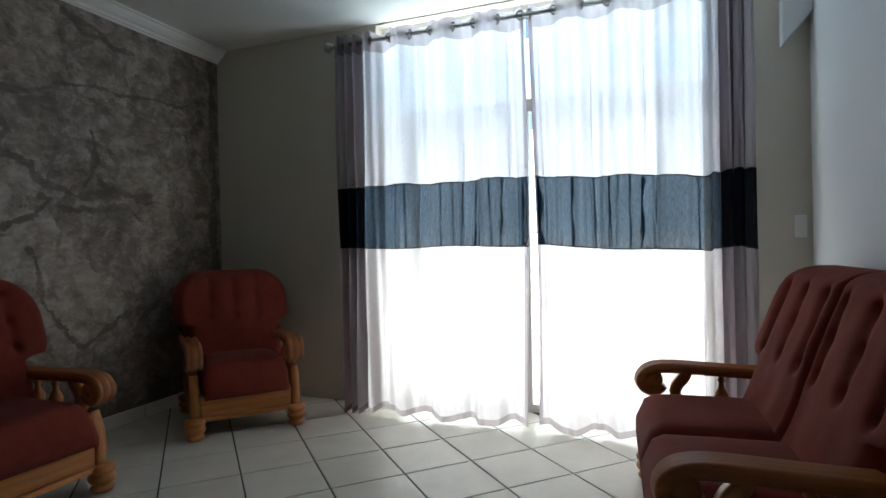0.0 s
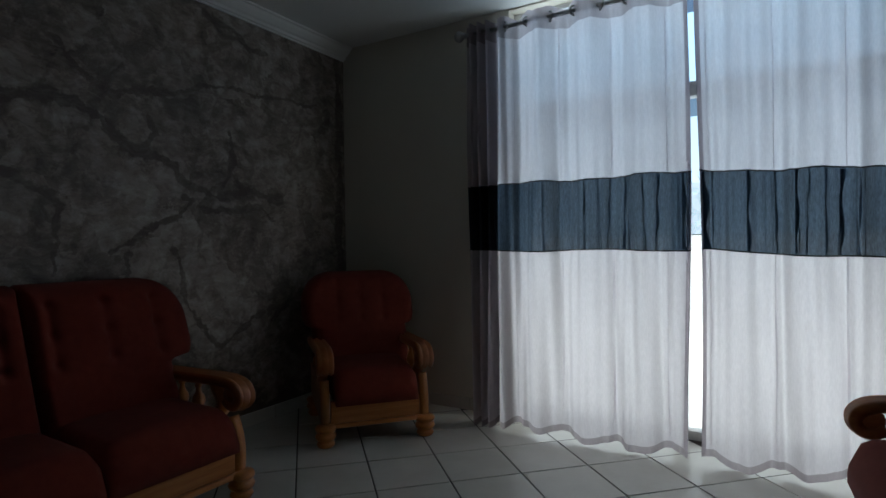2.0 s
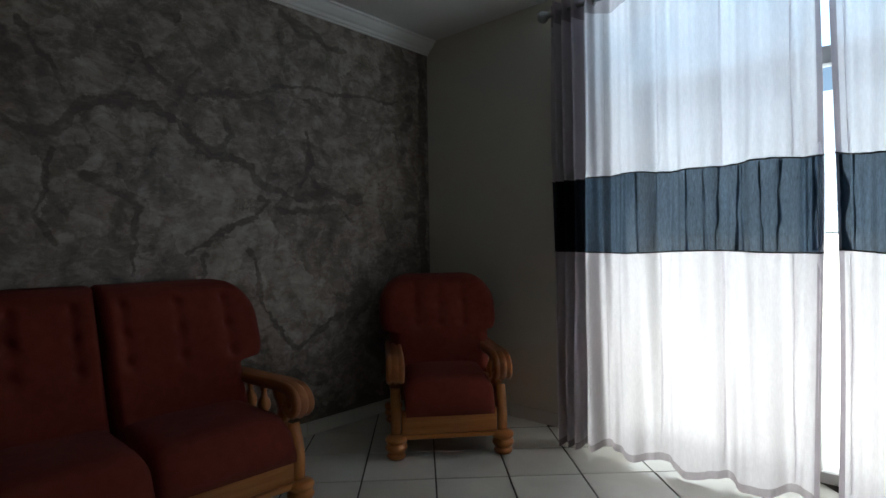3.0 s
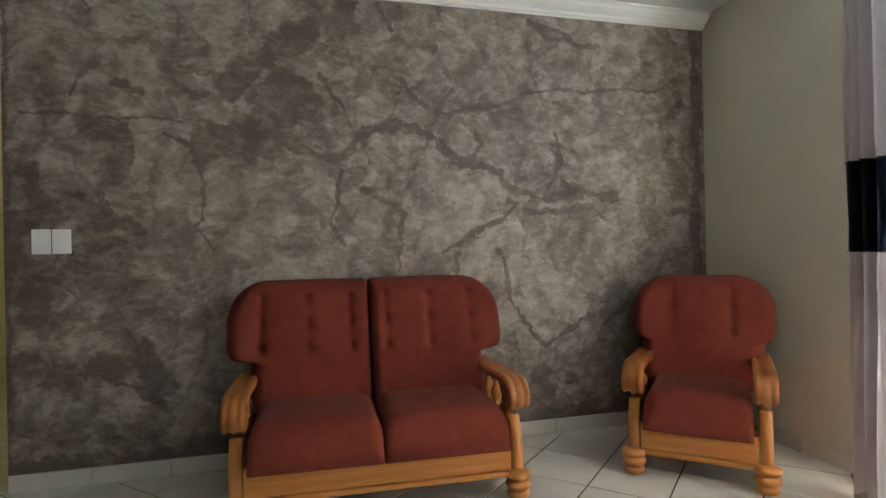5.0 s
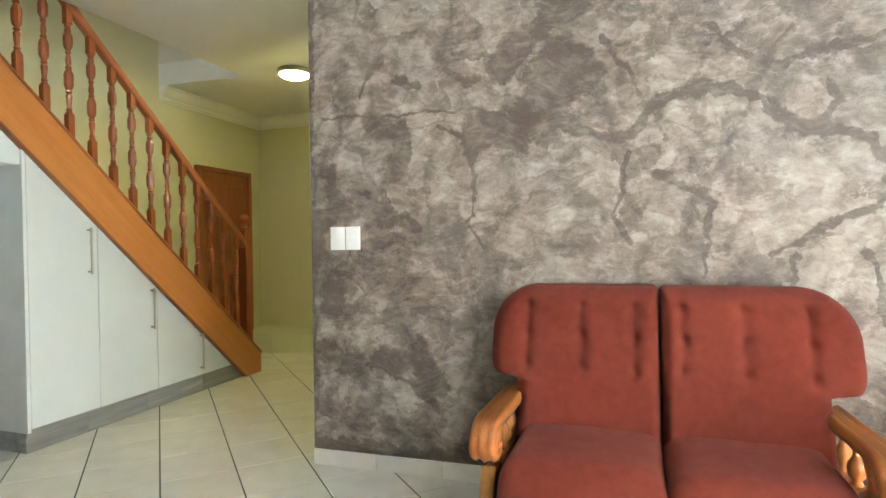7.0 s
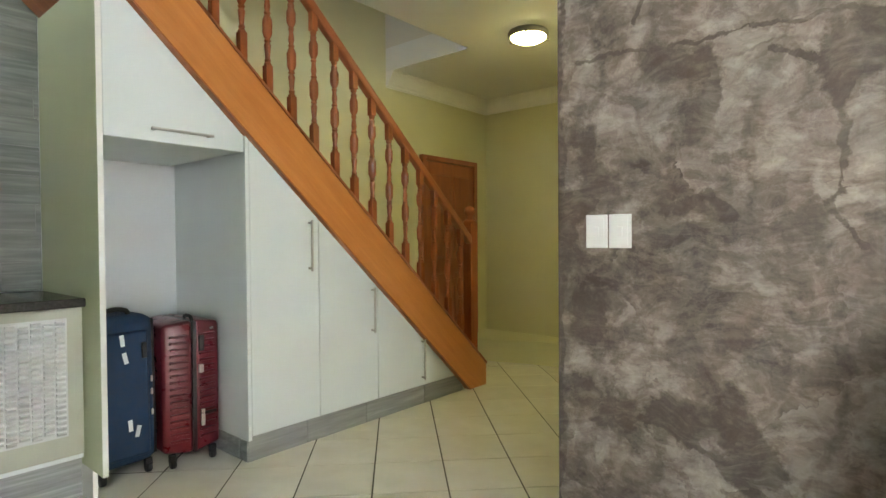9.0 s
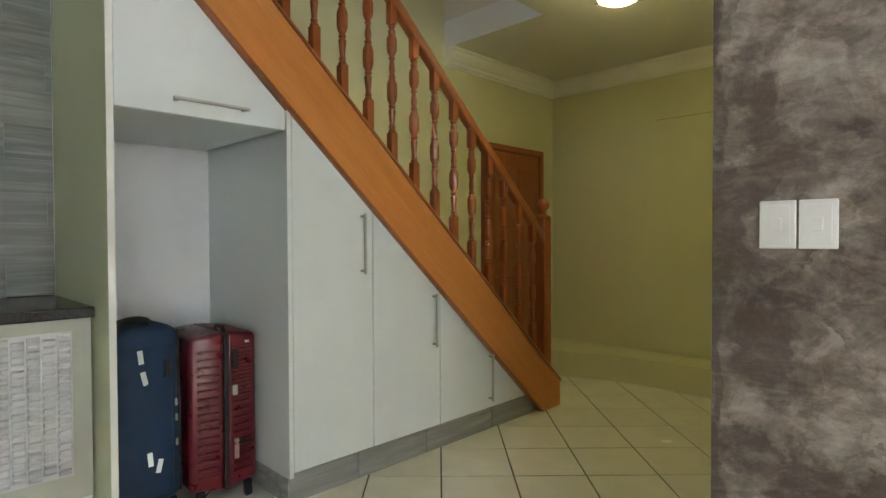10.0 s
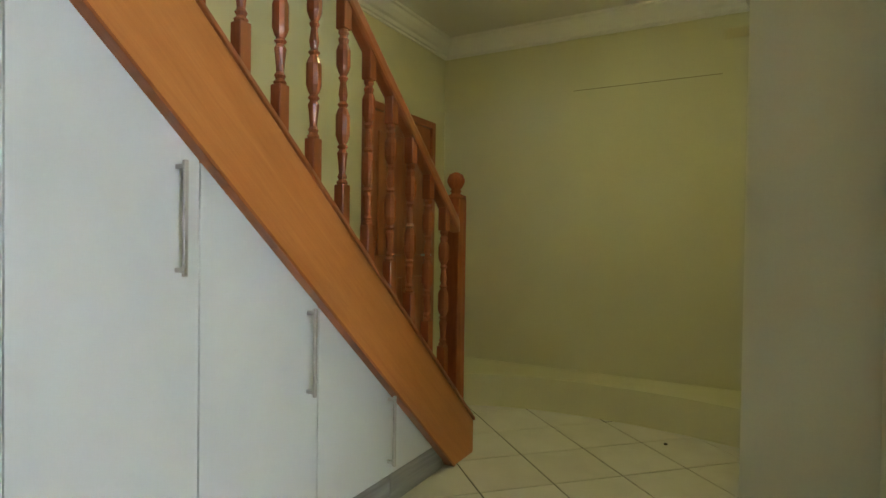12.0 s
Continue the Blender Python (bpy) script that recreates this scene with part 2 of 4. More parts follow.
def cloth(name, colour, through, gloss=0.9, see=0.03, weave=420.0, rough=0.9):
    """Thin curtain cloth that lets light through."""
    n = Nodes(name)
    w = n.node("TexWave", Vector=n.mapped((1, 1, 1)), Scale=weave / 20, Distortion=2.0, Detail=2).outputs["Fac"]
    thread = n.noise(150, 2, co=n.mapped((1, 1, 0.25)))
    dust = n.noise(3.0, 4)
    f = n.math("ADD", n.math("MULTIPLY", thread, 0.6), n.math("MULTIPLY", dust, 0.4))
    col = n.ramp(f, (0.35, tuple(c * 0.88 for c in colour)), (0.65, colour))
    tr = n.ramp(f, (0.35, tuple(c * rough for c in through)), (0.65, through))
    out = n.t.nodes["Material Output"]
    a, b = n.node("BsdfDiffuse", Color=col), n.node("BsdfTranslucent", Color=tr)
    c = n.node("BsdfTransparent", Color=(1, 1, 1, 1))
    m1, m2 = n.t.nodes.new("ShaderNodeMixShader"), n.t.nodes.new("ShaderNodeMixShader")
    m1.inputs[0].default_value, m2.inputs[0].default_value = 0.88, see
    n.t.links.new(a.outputs[0], m1.inputs[1]), n.t.links.new(b.outputs[0], m1.inputs[2])
    n.t.links.new(m1.outputs[0], m2.inputs[1]), n.t.links.new(c.outputs[0], m2.inputs[2])
    n.t.links.new(m2.outputs[0], out.inputs["Surface"])
    return n.m


def upholstery():
    n = Nodes("red_upholstery")
    weave = n.noise(420, 2)
    nap = n.noise(28, 4)
    big = n.noise(3.5, 4)
    f = n.math("ADD", n.math("MULTIPLY", weave, 0.35), n.math("ADD", n.math("MULTIPLY", nap, 0.3), n.math("MULTIPLY", big, 0.35)))
    col = n.ramp(f, (0.33, (0.142, 0.025, 0.017)), (0.66, (0.214, 0.043, 0.027)))
    n.bump(n.math("ADD", weave, nap), 0.25, 0.002)
    n.b.inputs["Sheen Weight"].default_value = 0.05
    return n.done(col, 0.9, spec=0.12)


def tile_mat(name, a, b, rough=0.22):
    n = Nodes(name)
    rnd = n.node("ObjectInfo").outputs["Random"]
    isl = n.node("NewGeometry").outputs["Random Per Island"]
    off = n.node("CombineXYZ", X=n.math("MULTIPLY", rnd, 37.0), Y=n.math("MULTIPLY", rnd, 91.0)).outputs[0]
    vm = n.t.nodes.new("ShaderNodeVectorMath")
    n.put(vm.inputs[0], n.co), n.put(vm.inputs[1], off)
    n.co = vm.outputs[0]
    cloud, speck = n.noise(5, 5), n.noise(260, 2)
    f = n.math("ADD", n.math("MULTIPLY", cloud, 0.6), n.math("ADD", n.math("MULTIPLY", speck, 0.2), n.math("MULTIPLY", n.math("ADD", rnd, isl), 0.12)))
    col = n.ramp(f, (0.3, a), (0.75, b))
    smear = n.noise(2.5, 5)
    n.bump(speck, 0.02, 0.0005)
    return n.done(col, n.ramp(smear, (0.3, (rough,) * 3), (0.7, (rough * 1.25,) * 3)))


def plank_mat(name, dark, mid, pale):
    """Grey wood-look wall tile."""
    n = Nodes(name)
    rnd = n.node("ObjectInfo").outputs["Random"]
    off = n.node("CombineXYZ", X=n.math("MULTIPLY", rnd, 40.0), Z=n.math("MULTIPLY", rnd, 13.0)).outputs[0]
    vm = n.t.nodes.new("ShaderNodeVectorMath")
    n.put(vm.inputs[0], n.co), n.put(vm.inputs[1], off)
    g = n.node("TexNoise", Vector=n.mapped((1.6, 8, 26), co=vm.outputs[0]), Scale=1.2, Detail=6, Roughness=0.62, Distortion=0.5).outputs["Fac"]
    col = n.ramp(g, (0.3, dark), (0.5, mid), (0.7, pale))
    col = n.mix(n.math("MULTIPLY", rnd, 0.4), col, (0.22, 0.225, 0.21))
    n.bump(g, 0.1, 0.002)
    return n.done(col, 0.4)


M = {
    "feature": feature_paint(),
    "cream": plain("cream_wall_paint", (0.62, 0.585, 0.50), 0.55, var=0.05, scale=1.5, bump=0.15, fine=90),
    "hallpaint": plain("pale_olive_wall_paint", (0.60, 0.58, 0.38), 0.5, var=0.05, scale=1.3, bump=0.15, fine=90),
    # hall paint made paler, standing in for daylight on the pillar walls
    "daylit_olive": plain("daylit_olive_wall_paint", (0.73, 0.705, 0.52), 0.5, var=0.05, scale=1.3, bump=0.15, fine=90),
    # for the unseen closing walls, toned down to cut bounced light
    "unseen_wall_paint": plain("beige_unseen_wall_paint", (0.36, 0.34, 0.29), 0.55, var=0.05, scale=1.4, bump=0.12, fine=90),
    "coolwhite": plain("bluish_white_wall_paint", (0.74, 0.77, 0.80), 0.5, var=0.04, scale=1.4, bump=0.12, fine=90),
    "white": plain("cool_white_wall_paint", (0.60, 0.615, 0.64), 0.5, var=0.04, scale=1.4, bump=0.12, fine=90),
    "ceiling": plain("ceiling_paint", (0.73, 0.73, 0.705), 0.75, var=0.04, scale=1.0, bump=0.2, fine=60),
    "cornice": plain("cornice_plaster", (0.78, 0.775, 0.74), 0.6, var=0.04, scale=4),
    "tile": tile_mat("cream_floor_tile", (0.60, 0.585, 0.52), (0.74, 0.725, 0.66)),
    "skirt": tile_mat("cream_skirting_tile", (0.58, 0.56, 0.50), (0.70, 0.68, 0.62), 0.3),
    "grout": plain("grey_grout", (0.06, 0.052, 0.043), 0.9, var=0.3, scale=8),
    "red": upholstery(),
    "pine": wood("varnished_pine_x", (0.40, 0.135, 0.028), (0.62, 0.27, 0.075), "X", 0.32),
    "pine_y": wood("varnished_pine_y", (0.28, 0.085, 0.022), (0.46, 0.165, 0.045), "Y", 0.32),
    "pine_z": wood("varnished_pine_z", (0.36, 0.125, 0.028), (0.56, 0.24, 0.065), "Z", 0.32),
    "bal": wood("red_brown_varnished_wood", (0.22, 0.055, 0.018), (0.40, 0.12, 0.038), "Z", 0.25),
    "rail": wood("red_brown_rail_wood", (0.24, 0.065, 0.02), (0.42, 0.135, 0.04), "X", 0.28, 14.0, math.atan(0.917)),
    "doorwood": wood("brown_door_wood", (0.20, 0.055, 0.018), (0.36, 0.11, 0.035), "Z", 0.4),
    "melamine": plain("white_melamine", (0.645, 0.69, 0.70), 0.38, var=0.025, scale=2.5),
    "edge": plain("melamine_edge", (0.72, 0.72, 0.69), 0.35, var=0.04),
    # white-cream panel: the green cast of light on it put into the colour
    "sage": plain("green_tinted_melamine", (0.46, 0.50, 0.31), 0.4, var=0.05, scale=2),
    "kick": plank_mat("grey_plinth_tile", (0.19, 0.195, 0.195), (0.28, 0.288, 0.29), (0.40, 0.41, 0.41)),
    # plinth tile darkened: the shade on the kitchen wall put into its colour
    "shaded_walltile": plank_mat("shaded_grey_wall_tile", (0.070, 0.078, 0.068), (0.125, 0.138, 0.122), (0.23, 0.25, 0.222)),
    "chrome": plain("brushed_steel", (0.50, 0.50, 0.49), 0.42, 1.0, var=0.03, scale=8),
    "counter": plain("dark_stone_worktop", (0.035, 0.034, 0.032), 0.22, var=0.4, scale=120),
    "crack": plain("olive_crack", (0.26, 0.25, 0.15), 0.8, var=0.3, scale=20),
    "unit_door": plain("cream_unit_paint", (0.41, 0.415, 0.35), 0.4, var=0.05, scale=3),
    "relief": plain("grey_white_relief", (0.52, 0.53, 0.54), 0.4, var=0.05, scale=20),
    "plastic": plain("white_plastic", (0.80, 0.80, 0.78), 0.35, var=0.03, scale=20),
    "black": plain("black_plastic", (0.015, 0.015, 0.017), 0.45, var=0.3, scale=60),
    "blue": plain("navy_blue_nylon", (0.007, 0.030, 0.080), 0.7, var=0.25, scale=30, bump=0.5, fine=500),
    "redcase": plain("wine_red_shell", (0.120, 0.012, 0.018), 0.30, var=0.15, scale=20),
    "alu": plain("white_aluminium", (0.78, 0.78, 0.77), 0.4, var=0.03, scale=10),
    "sheer": cloth("lilac_white_curtain", (0.66, 0.60, 0.62), (0.86, 0.83, 0.86), see=0.05),
    "band": cloth("navy_curtain_band", (0.028, 0.03, 0.055), (0.090, 0.130, 0.178), see=0.02, rough=0.52),
    "hem": cloth("curtain_hem", (0.45, 0.40, 0.41), (0.50, 0.455, 0.475), see=0.0),
    "doubled": cloth("doubled_curtain_edge", (0.5, 0.45, 0.46), (0.56, 0.52, 0.55), see=0.0),
    "paving": plain("pale_paving", (0.62, 0.60, 0.56), 0.85, var=0.12, scale=2, bump=0.3, fine=40),
    "leaf": plain("leaf_green", (0.07, 0.12, 0.03), 0.6, var=0.4, scale=12),
}
glass = Nodes("window_glass")
glass.b.inputs["Transmission Weight"].default_value = 1.0
glass.b.inputs["IOR"].default_value = 1.45
M["glass"] = glass.done((0.96, 0.98, 0.97), 0.0)
glow = Nodes("lamp_diffuser")
glow.b.inputs["Emission Color"].default_value = (1.0, 0.93, 0.43, 1)
glow.b.inputs["Emission Strength"].default_value = 3.7
M["glow"] = glow.done((0.9, 0.9, 0.85), 0.3)

# ---- mesh helpers ----


def part(name, bm, material, parent=None, label="", smooth=False):
    me = bpy.data.meshes.new(name)
    bmesh.ops.recalc_face_normals(bm, faces=bm.faces)
    bm.to_mesh(me)
    bm.free()
    me.materials.append(M[material] if isinstance(material, str) else material)
    if smooth:
        for p in me.polygons:
            p.use_smooth = True
    ob = new(name, me)
    if parent is not None:
        ob.parent = parent
    if label:
        tagged(ob, label)
    return ob


def thing(name, label, category, m=None, group="", kind=""):
    ob = new(name)
    ob.empty_display_size = 0.1
    if m is not None:
        ob.matrix_basis = m
    return tagged(ob, label, category, group, kind)


def box(bm, x0, y0, z0, x1, y1, z1, bevel=0.0, seg=2):
    m = Matrix.LocRotScale(((x0 + x1) / 2, (y0 + y1) / 2, (z0 + z1) / 2), None, (abs(x1 - x0), abs(y1 - y0), abs(z1 - z0)))
    r = bmesh.ops.create_cube(bm, size=1, matrix=m)
    if bevel:
        es = list({e for v in r["verts"] for e in v.link_edges})
        bmesh.ops.bevel(bm, geom=es, offset=bevel, segments=seg, profile=0.5, affect="EDGES")
    return bm


def boxes(*args, bevel=0.0, seg=2):
    bm = bmesh.new()
    for a in args:
        box(bm, *a, bevel=bevel, seg=seg)
    return bm


def prism(points, lo, hi, axis="y", bevel=0.0):
    """A polygon, given in the plane across axis, pulled out from lo to hi along it."""
    bm = bmesh.new()
    put = {"x": lambda a, b, c: (c, a, b), "y": lambda a, b, c: (a, c, b), "z": lambda a, b, c: (a, b, c)}[axis]
    vs = [bm.verts.new(put(a, b, lo)) for a, b in points]
    ws = [bm.verts.new(put(a, b, hi)) for a, b in points]
    bm.faces.new(vs), bm.faces.new(ws[::-1])
    k = len(points)
    for i in range(k):
        bm.faces.new((vs[i], vs[(i + 1) % k], ws[(i + 1) % k], ws[i]))
    if bevel:
        bmesh.ops.bevel(bm, geom=list(bm.edges), offset=bevel, segments=2, profile=0.5, affect="EDGES")
    return bm


def lathe(profile, seg=12, m=None, bm=None):
    """Turned shape: profile of (radius, z) from bottom to top."""
    bm = bm or bmesh.new()
    m = m or Matrix()
    rings = []
    for r, z in profile:
        rings.append([bm.verts.new(m @ Vector((r * math.cos(2 * math.pi * i / seg), r * math.sin(2 * math.pi * i / seg), z))) for i in range(seg)])
    for a, b in zip(rings, rings[1:]):
        for i in range(seg):
            bm.faces.new((a[i], a[(i + 1) % seg], b[(i + 1) % seg], b[i]))
    bm.faces.new(rings[0][::-1]), bm.faces.new(rings[-1])
    return bm


def tube(points, radius, seg=8, bm=None):
    """A round bar along points."""
    bm = bm or bmesh.new()
    pts = [Vector(p) for p in points]
    rings = []
    for i, p in enumerate(pts):
        d = (pts[min(i + 1, len(pts) - 1)] - pts[max(i - 1, 0)]).normalized()
        q = d.to_track_quat("Z", "Y")
        rings.append([bm.verts.new(p + q @ Vector((radius * math.cos(2 * math.pi * k / seg), radius * math.sin(2 * math.pi * k / seg), 0))) for k in range(seg)])
    for a, b in zip(rings, rings[1:]):
        for k in range(seg):
            bm.faces.new((a[k], a[(k + 1) % seg], b[(k + 1) % seg], b[k]))
    bm.faces.new(rings[0][::-1]), bm.faces.new(rings[-1])
    return bm


def sweep(path, section, bm=None):
    """A cross-section (across, out) along a path in the y-z plane; across runs along x."""
    bm = bm or bmesh.new()
    pts = [Vector((0, y, z)) for y, z in path]
    rings = []
    for i, p in enumerate(pts):
        d = (pts[min(i + 1, len(pts) - 1)] - pts[max(i - 1, 0)]).normalized()
        out = Vector((0, -d.z, d.y))
        rings.append([bm.verts.new(p + Vector((a, 0, 0)) + out * b) for a, b in section])
    k = len(section)
    for a, b in zip(rings, rings[1:]):
        for i in range(k):
            bm.faces.new((a[i], a[(i + 1) % k], b[(i + 1) % k], b[i]))
    bm.faces.new(rings[0][::-1]), bm.faces.new(rings[-1])
    return bm


def structure(name, bm, material, label, category, m=None):
    ob = part(name, bm, material)
    if m is not None:
        ob.matrix_basis = m
    return tagged(ob, label, category, kind="structure")


# ---- plan: walls, floor, ceiling ----
CEIL = 2.645
NORTH, EAST, SOUTH, WEST = 3.38, 0.962, -3.10, -5.90
FW_A, FW_B = Vector((-2.935, -0.62, 0)), Vector((-3.025, 3.38, 0))
FW_LEN = (FW_B - FW_A).length
FW = Matrix.Translation(FW_A) @ Matrix.Rotation(math.atan2(FW_B.y - FW_A.y, FW_B.x - FW_A.x) - math.pi / 2, 4, "Z")
WX0, WX1, WZ1 = -1.62, 0.60, 2.635

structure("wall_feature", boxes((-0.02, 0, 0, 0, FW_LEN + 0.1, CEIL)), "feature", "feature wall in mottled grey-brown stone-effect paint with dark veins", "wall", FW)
structure("wall_behind_feature", boxes((-4.21, -0.618, 0, -3.08, 3.6, CEIL)), "daylit_olive", "pale olive painted wall end beside the hall", "wall")
structure("wall_feature_end", boxes((-0.16, 0.002, 0, -0.021, 1.0, CEIL)), "daylit_olive", "pale olive plastered end of the feature wall", "wall", FW)
structure("wall_hall_north", boxes((WEST, -1.0, 0, -4.21, -0.55, CEIL)), "daylit_olive", "pale olive painted hall wall with a corner", "wall")
structure("wall_north", boxes((-3.4, NORTH, 0, WX0, NORTH + 0.23, CEIL), (WX1, NORTH, 0, EAST + 0.25, NORTH + 0.23, CEIL), (WX0, NORTH, WZ1, WX1, NORTH + 0.23, CEIL)), "cream", "cream painted wall with the tall window opening", "wall")
structure("wall_east", boxes((EAST, 0.95, 0, EAST + 0.2, NORTH, CEIL)), "coolwhite", "cool white painted wall behind the settee", "wall")
structure("bulkhead", prism([(0.82, 2.12), (EAST - 0.002, 2.28), (EAST - 0.002, CEIL - 0.001), (0.82, CEIL - 0.001)], 3.30, NORTH - 0.002, "y", 0.004), "coolwhite", "small white boxed bulkhead below the ceiling", "bulkhead")
structure("wall_west", boxes((WEST - 0.2, SOUTH - 0.2, 0, WEST, -0.55, CEIL)), "hallpaint", "pale olive painted wall at the end of the hall", "wall")
structure("wall_south", boxes((WEST - 0.2, SOUTH - 0.2, 0, -1.93, SOUTH, 5.0)), "hallpaint", "tall pale olive wall behind the stairs", "wall")
structure("wall_kitchen", boxes((-1.93, -3.3, 0, 3.6, SOUTH, 5.0)), "white", "white wall under the grey kitchen tiling", "wall")
structure("wall_kitchen_east", boxes((3.4, -3.3, 0, 3.6, 1.2, CEIL)), "unseen_wall_paint", "plain beige closing wall out of view", "wall")
structure("wall_kitchen_north", boxes((EAST + 0.2, 0.95, 0, 3.6, 1.15, CEIL)), "unseen_wall_paint", "plain beige closing wall out of view", "wall")
structure("wall_landing", boxes((-4.62, SOUTH, CEIL + 0.2, -4.42, -1.0, 5.0), (-4.62, -1.2, CEIL + 0.2, 0.6, -1.0, 5.0), (0.4, -3.3, CEIL + 0.2, 0.6, -1.0, 3.4), (0.4, -3.3, 4.6, 0.6, -1.0, 5.0), (0.4, -3.3, 3.4, 0.6, -2.95, 4.6), (0.4, -1.85, 3.4, 0.6, -1.0, 4.6)), "cream", "cream painted stairwell walls above", "wall")
VX0, VX1, VY = -4.42, -0.9, -2.19
structure("ceiling", boxes((WEST - 0.2, VY, CEIL, 3.6, NORTH + 0.23, CEIL + 0.2), (WEST - 0.2, SOUTH - 0.2, CEIL, VX0, VY, CEIL + 0.2), (VX1, -3.3, CEIL, 3.6, VY, CEIL + 0.2)), "ceiling", "matt off-white painted ceiling", "ceiling")
structure("ceiling_landing", boxes((-4.62, -3.3, 5.0, 0.6, -1.0, 5.1)), "ceiling", "plain white ceiling above the stairwell", "ceiling")
structure("floor", boxes((WEST - 0.2, -3.3, -0.12, 3.6, 1.15, -0.004), (-3.4, 1.15, -0.12, EAST + 0.2, NORTH + 0.22, -0.004)), "grout", "diagonal cream tiled floor with dark grout", "floor")

# cornices: a stepped and coved profile, out from the wall and down from the ceiling
CORN = [(0, 0), (0.095, 0), (0.095, -0.012), (0.080, -0.016), (0.070, -0.034), (0.046, -0.058), (0.030, -0.068), (0.024, -0.084), (0.012, -0.088), (0.012, -0.098), (0, -0.098)]


def cornice(name, a, b, inward, mat="cornice", tall=1.0):
    """Moulding from a to b; inward points into the room."""
    a, b, inward = Vector(a), Vector(b), Vector(inward)
    bm = bmesh.new()
    ends = [[bm.verts.new(p + inward * o + Vector((0, 0, CEIL - 0.001 + d * tall))) for o, d in CORN] for p in (a, b)]
    k = len(CORN)
    for i in range(k):
        bm.faces.new((ends[0][i], ends[0][(i + 1) % k], ends[1][(i + 1) % k], ends[1][i]))
    bm.faces.new(ends[0]), bm.faces.new(ends[1][::-1])
    return structure(name, bm, mat, "moulded white plaster cornice", "cornice")


cornice("trim_feature", FW_A, FW_B, (1, 0, 0), "cornice", 0.92)
cornice("trim_west", (WEST, SOUTH, 0), (WEST, -1.0, 0), (1, 0, 0), "cornice", 1.38)
cornice("trim_south", (WEST + 0.002, SOUTH, 0), (VX0 + 0.0, SOUTH, 0), (0, 1, 0), "cornice", 1.38)
cornice("trim_hall_north", (WEST + 0.002, -1.0, 0), (-4.21, -1.0, 0), (0, -1, 0), "cornice", 1.38)

# ledge and small things at the end of the hall
ledge = prism([(WEST + 0.002, SOUTH + 0.002), (-5.36, SOUTH + 0.002), (-5.42, -2.65), (-5.51, -2.43), (-5.57, -2.17), (-5.59, -1.90), (-5.585, -1.60), (-5.55, -1.30), (-5.48, -1.002), (WEST + 0.002, -1.002)], 0.0, 0.20, "z")
for v in ledge.verts:
    if v.co.z > 0.1:
        v.co.x -= 0.05 if v.co.x > WEST + 0.1 else 0.0
        v.co.z += 0.015 if v.co.x < WEST + 0.1 else 0.0
structure("hall_ledge", ledge, "hallpaint", "low painted ledge curving along the hall wall", "ledge")

# ---- window ----
win = thing("window_1", "tall white aluminium sliding window behind the curtains", "window", kind="structure")
YW = NORTH + 0.09
part("window_frame", boxes((WX0, YW, 0, WX0 + 0.05, YW + 0.08, WZ1), (WX1 - 0.05, YW, 0, WX1, YW + 0.08, WZ1), (WX0 + 0.05, YW, WZ1 - 0.03, WX1 - 0.05, YW + 0.08, WZ1), (WX0 + 0.05, YW, 0.0, WX1 - 0.05, YW + 0.08, 0.05), (WX0 + 0.05, YW, 1.95, WX1 - 0.05, YW + 0.08, 2.03), (-0.66, YW + 0.002, 0.05, -0.585, YW + 0.078, 1.95), (-0.64, YW + 0.002, 2.03, -0.60, YW + 0.078, WZ1 - 0.03)), "alu", win)
for x0, x1, z0, z1 in ((WX0 + 0.05, -0.66, 0.05, 1.95), (-0.585, WX1 - 0.05, 0.05, 1.95), (WX0 + 0.05, -0.64, 2.03, WZ1 - 0.03), (-0.60, WX1 - 0.05, 2.03, WZ1 - 0.03)):
    p = part("pane", boxes((x0, YW + 0.035, z0, x1, YW + 0.041, z1)), "glass", win, "clear glass")
    p.visible_shadow = False

# outside: paving to the horizon, a garden wall and a hedge
structure("ground", boxes((-300, NORTH + 0.23, -0.25, 300, 600, -0.03)), "paving", "pale sunlit paving outside the window", "paving")
structure("garden_wall", boxes((-9, 9.0, -0.03, 9, 9.2, 1.9), (-9.05, 8.96, 1.9, 9.05, 9.24, 1.97)), "white", "white painted garden wall", "wall")
bm = bmesh.new()
rnd = random.Random(4)
for i in range(1500):
    c = Vector((rnd.uniform(-3, 3), 8.3 + rnd.uniform(-0.5, 0.4), rnd.uniform(0.0, 1.0) ** 0.8 * (1.7 + 0.3 * math.sin(i)) - 0.03))
    m = Matrix.LocRotScale(c, Euler((rnd.uniform(0, 6), rnd.uniform(0, 6), rnd.uniform(0, 6))), (0.11, 0.06, 1))
    vs = [bm.verts.new(m @ Vector(p)) for p in ((-1, 0, 0), (0, -1, 0.02), (1, 0, 0), (0, 1, 0.02))]
    bm.faces.new(vs)
tagged(part("shrubs", bm, "leaf"), "leafy green shrubs beyond the window", "shrub", kind="stuff")


# ---- curtains ----
ROD_Z, ROD_Y = 2.43, 3.12


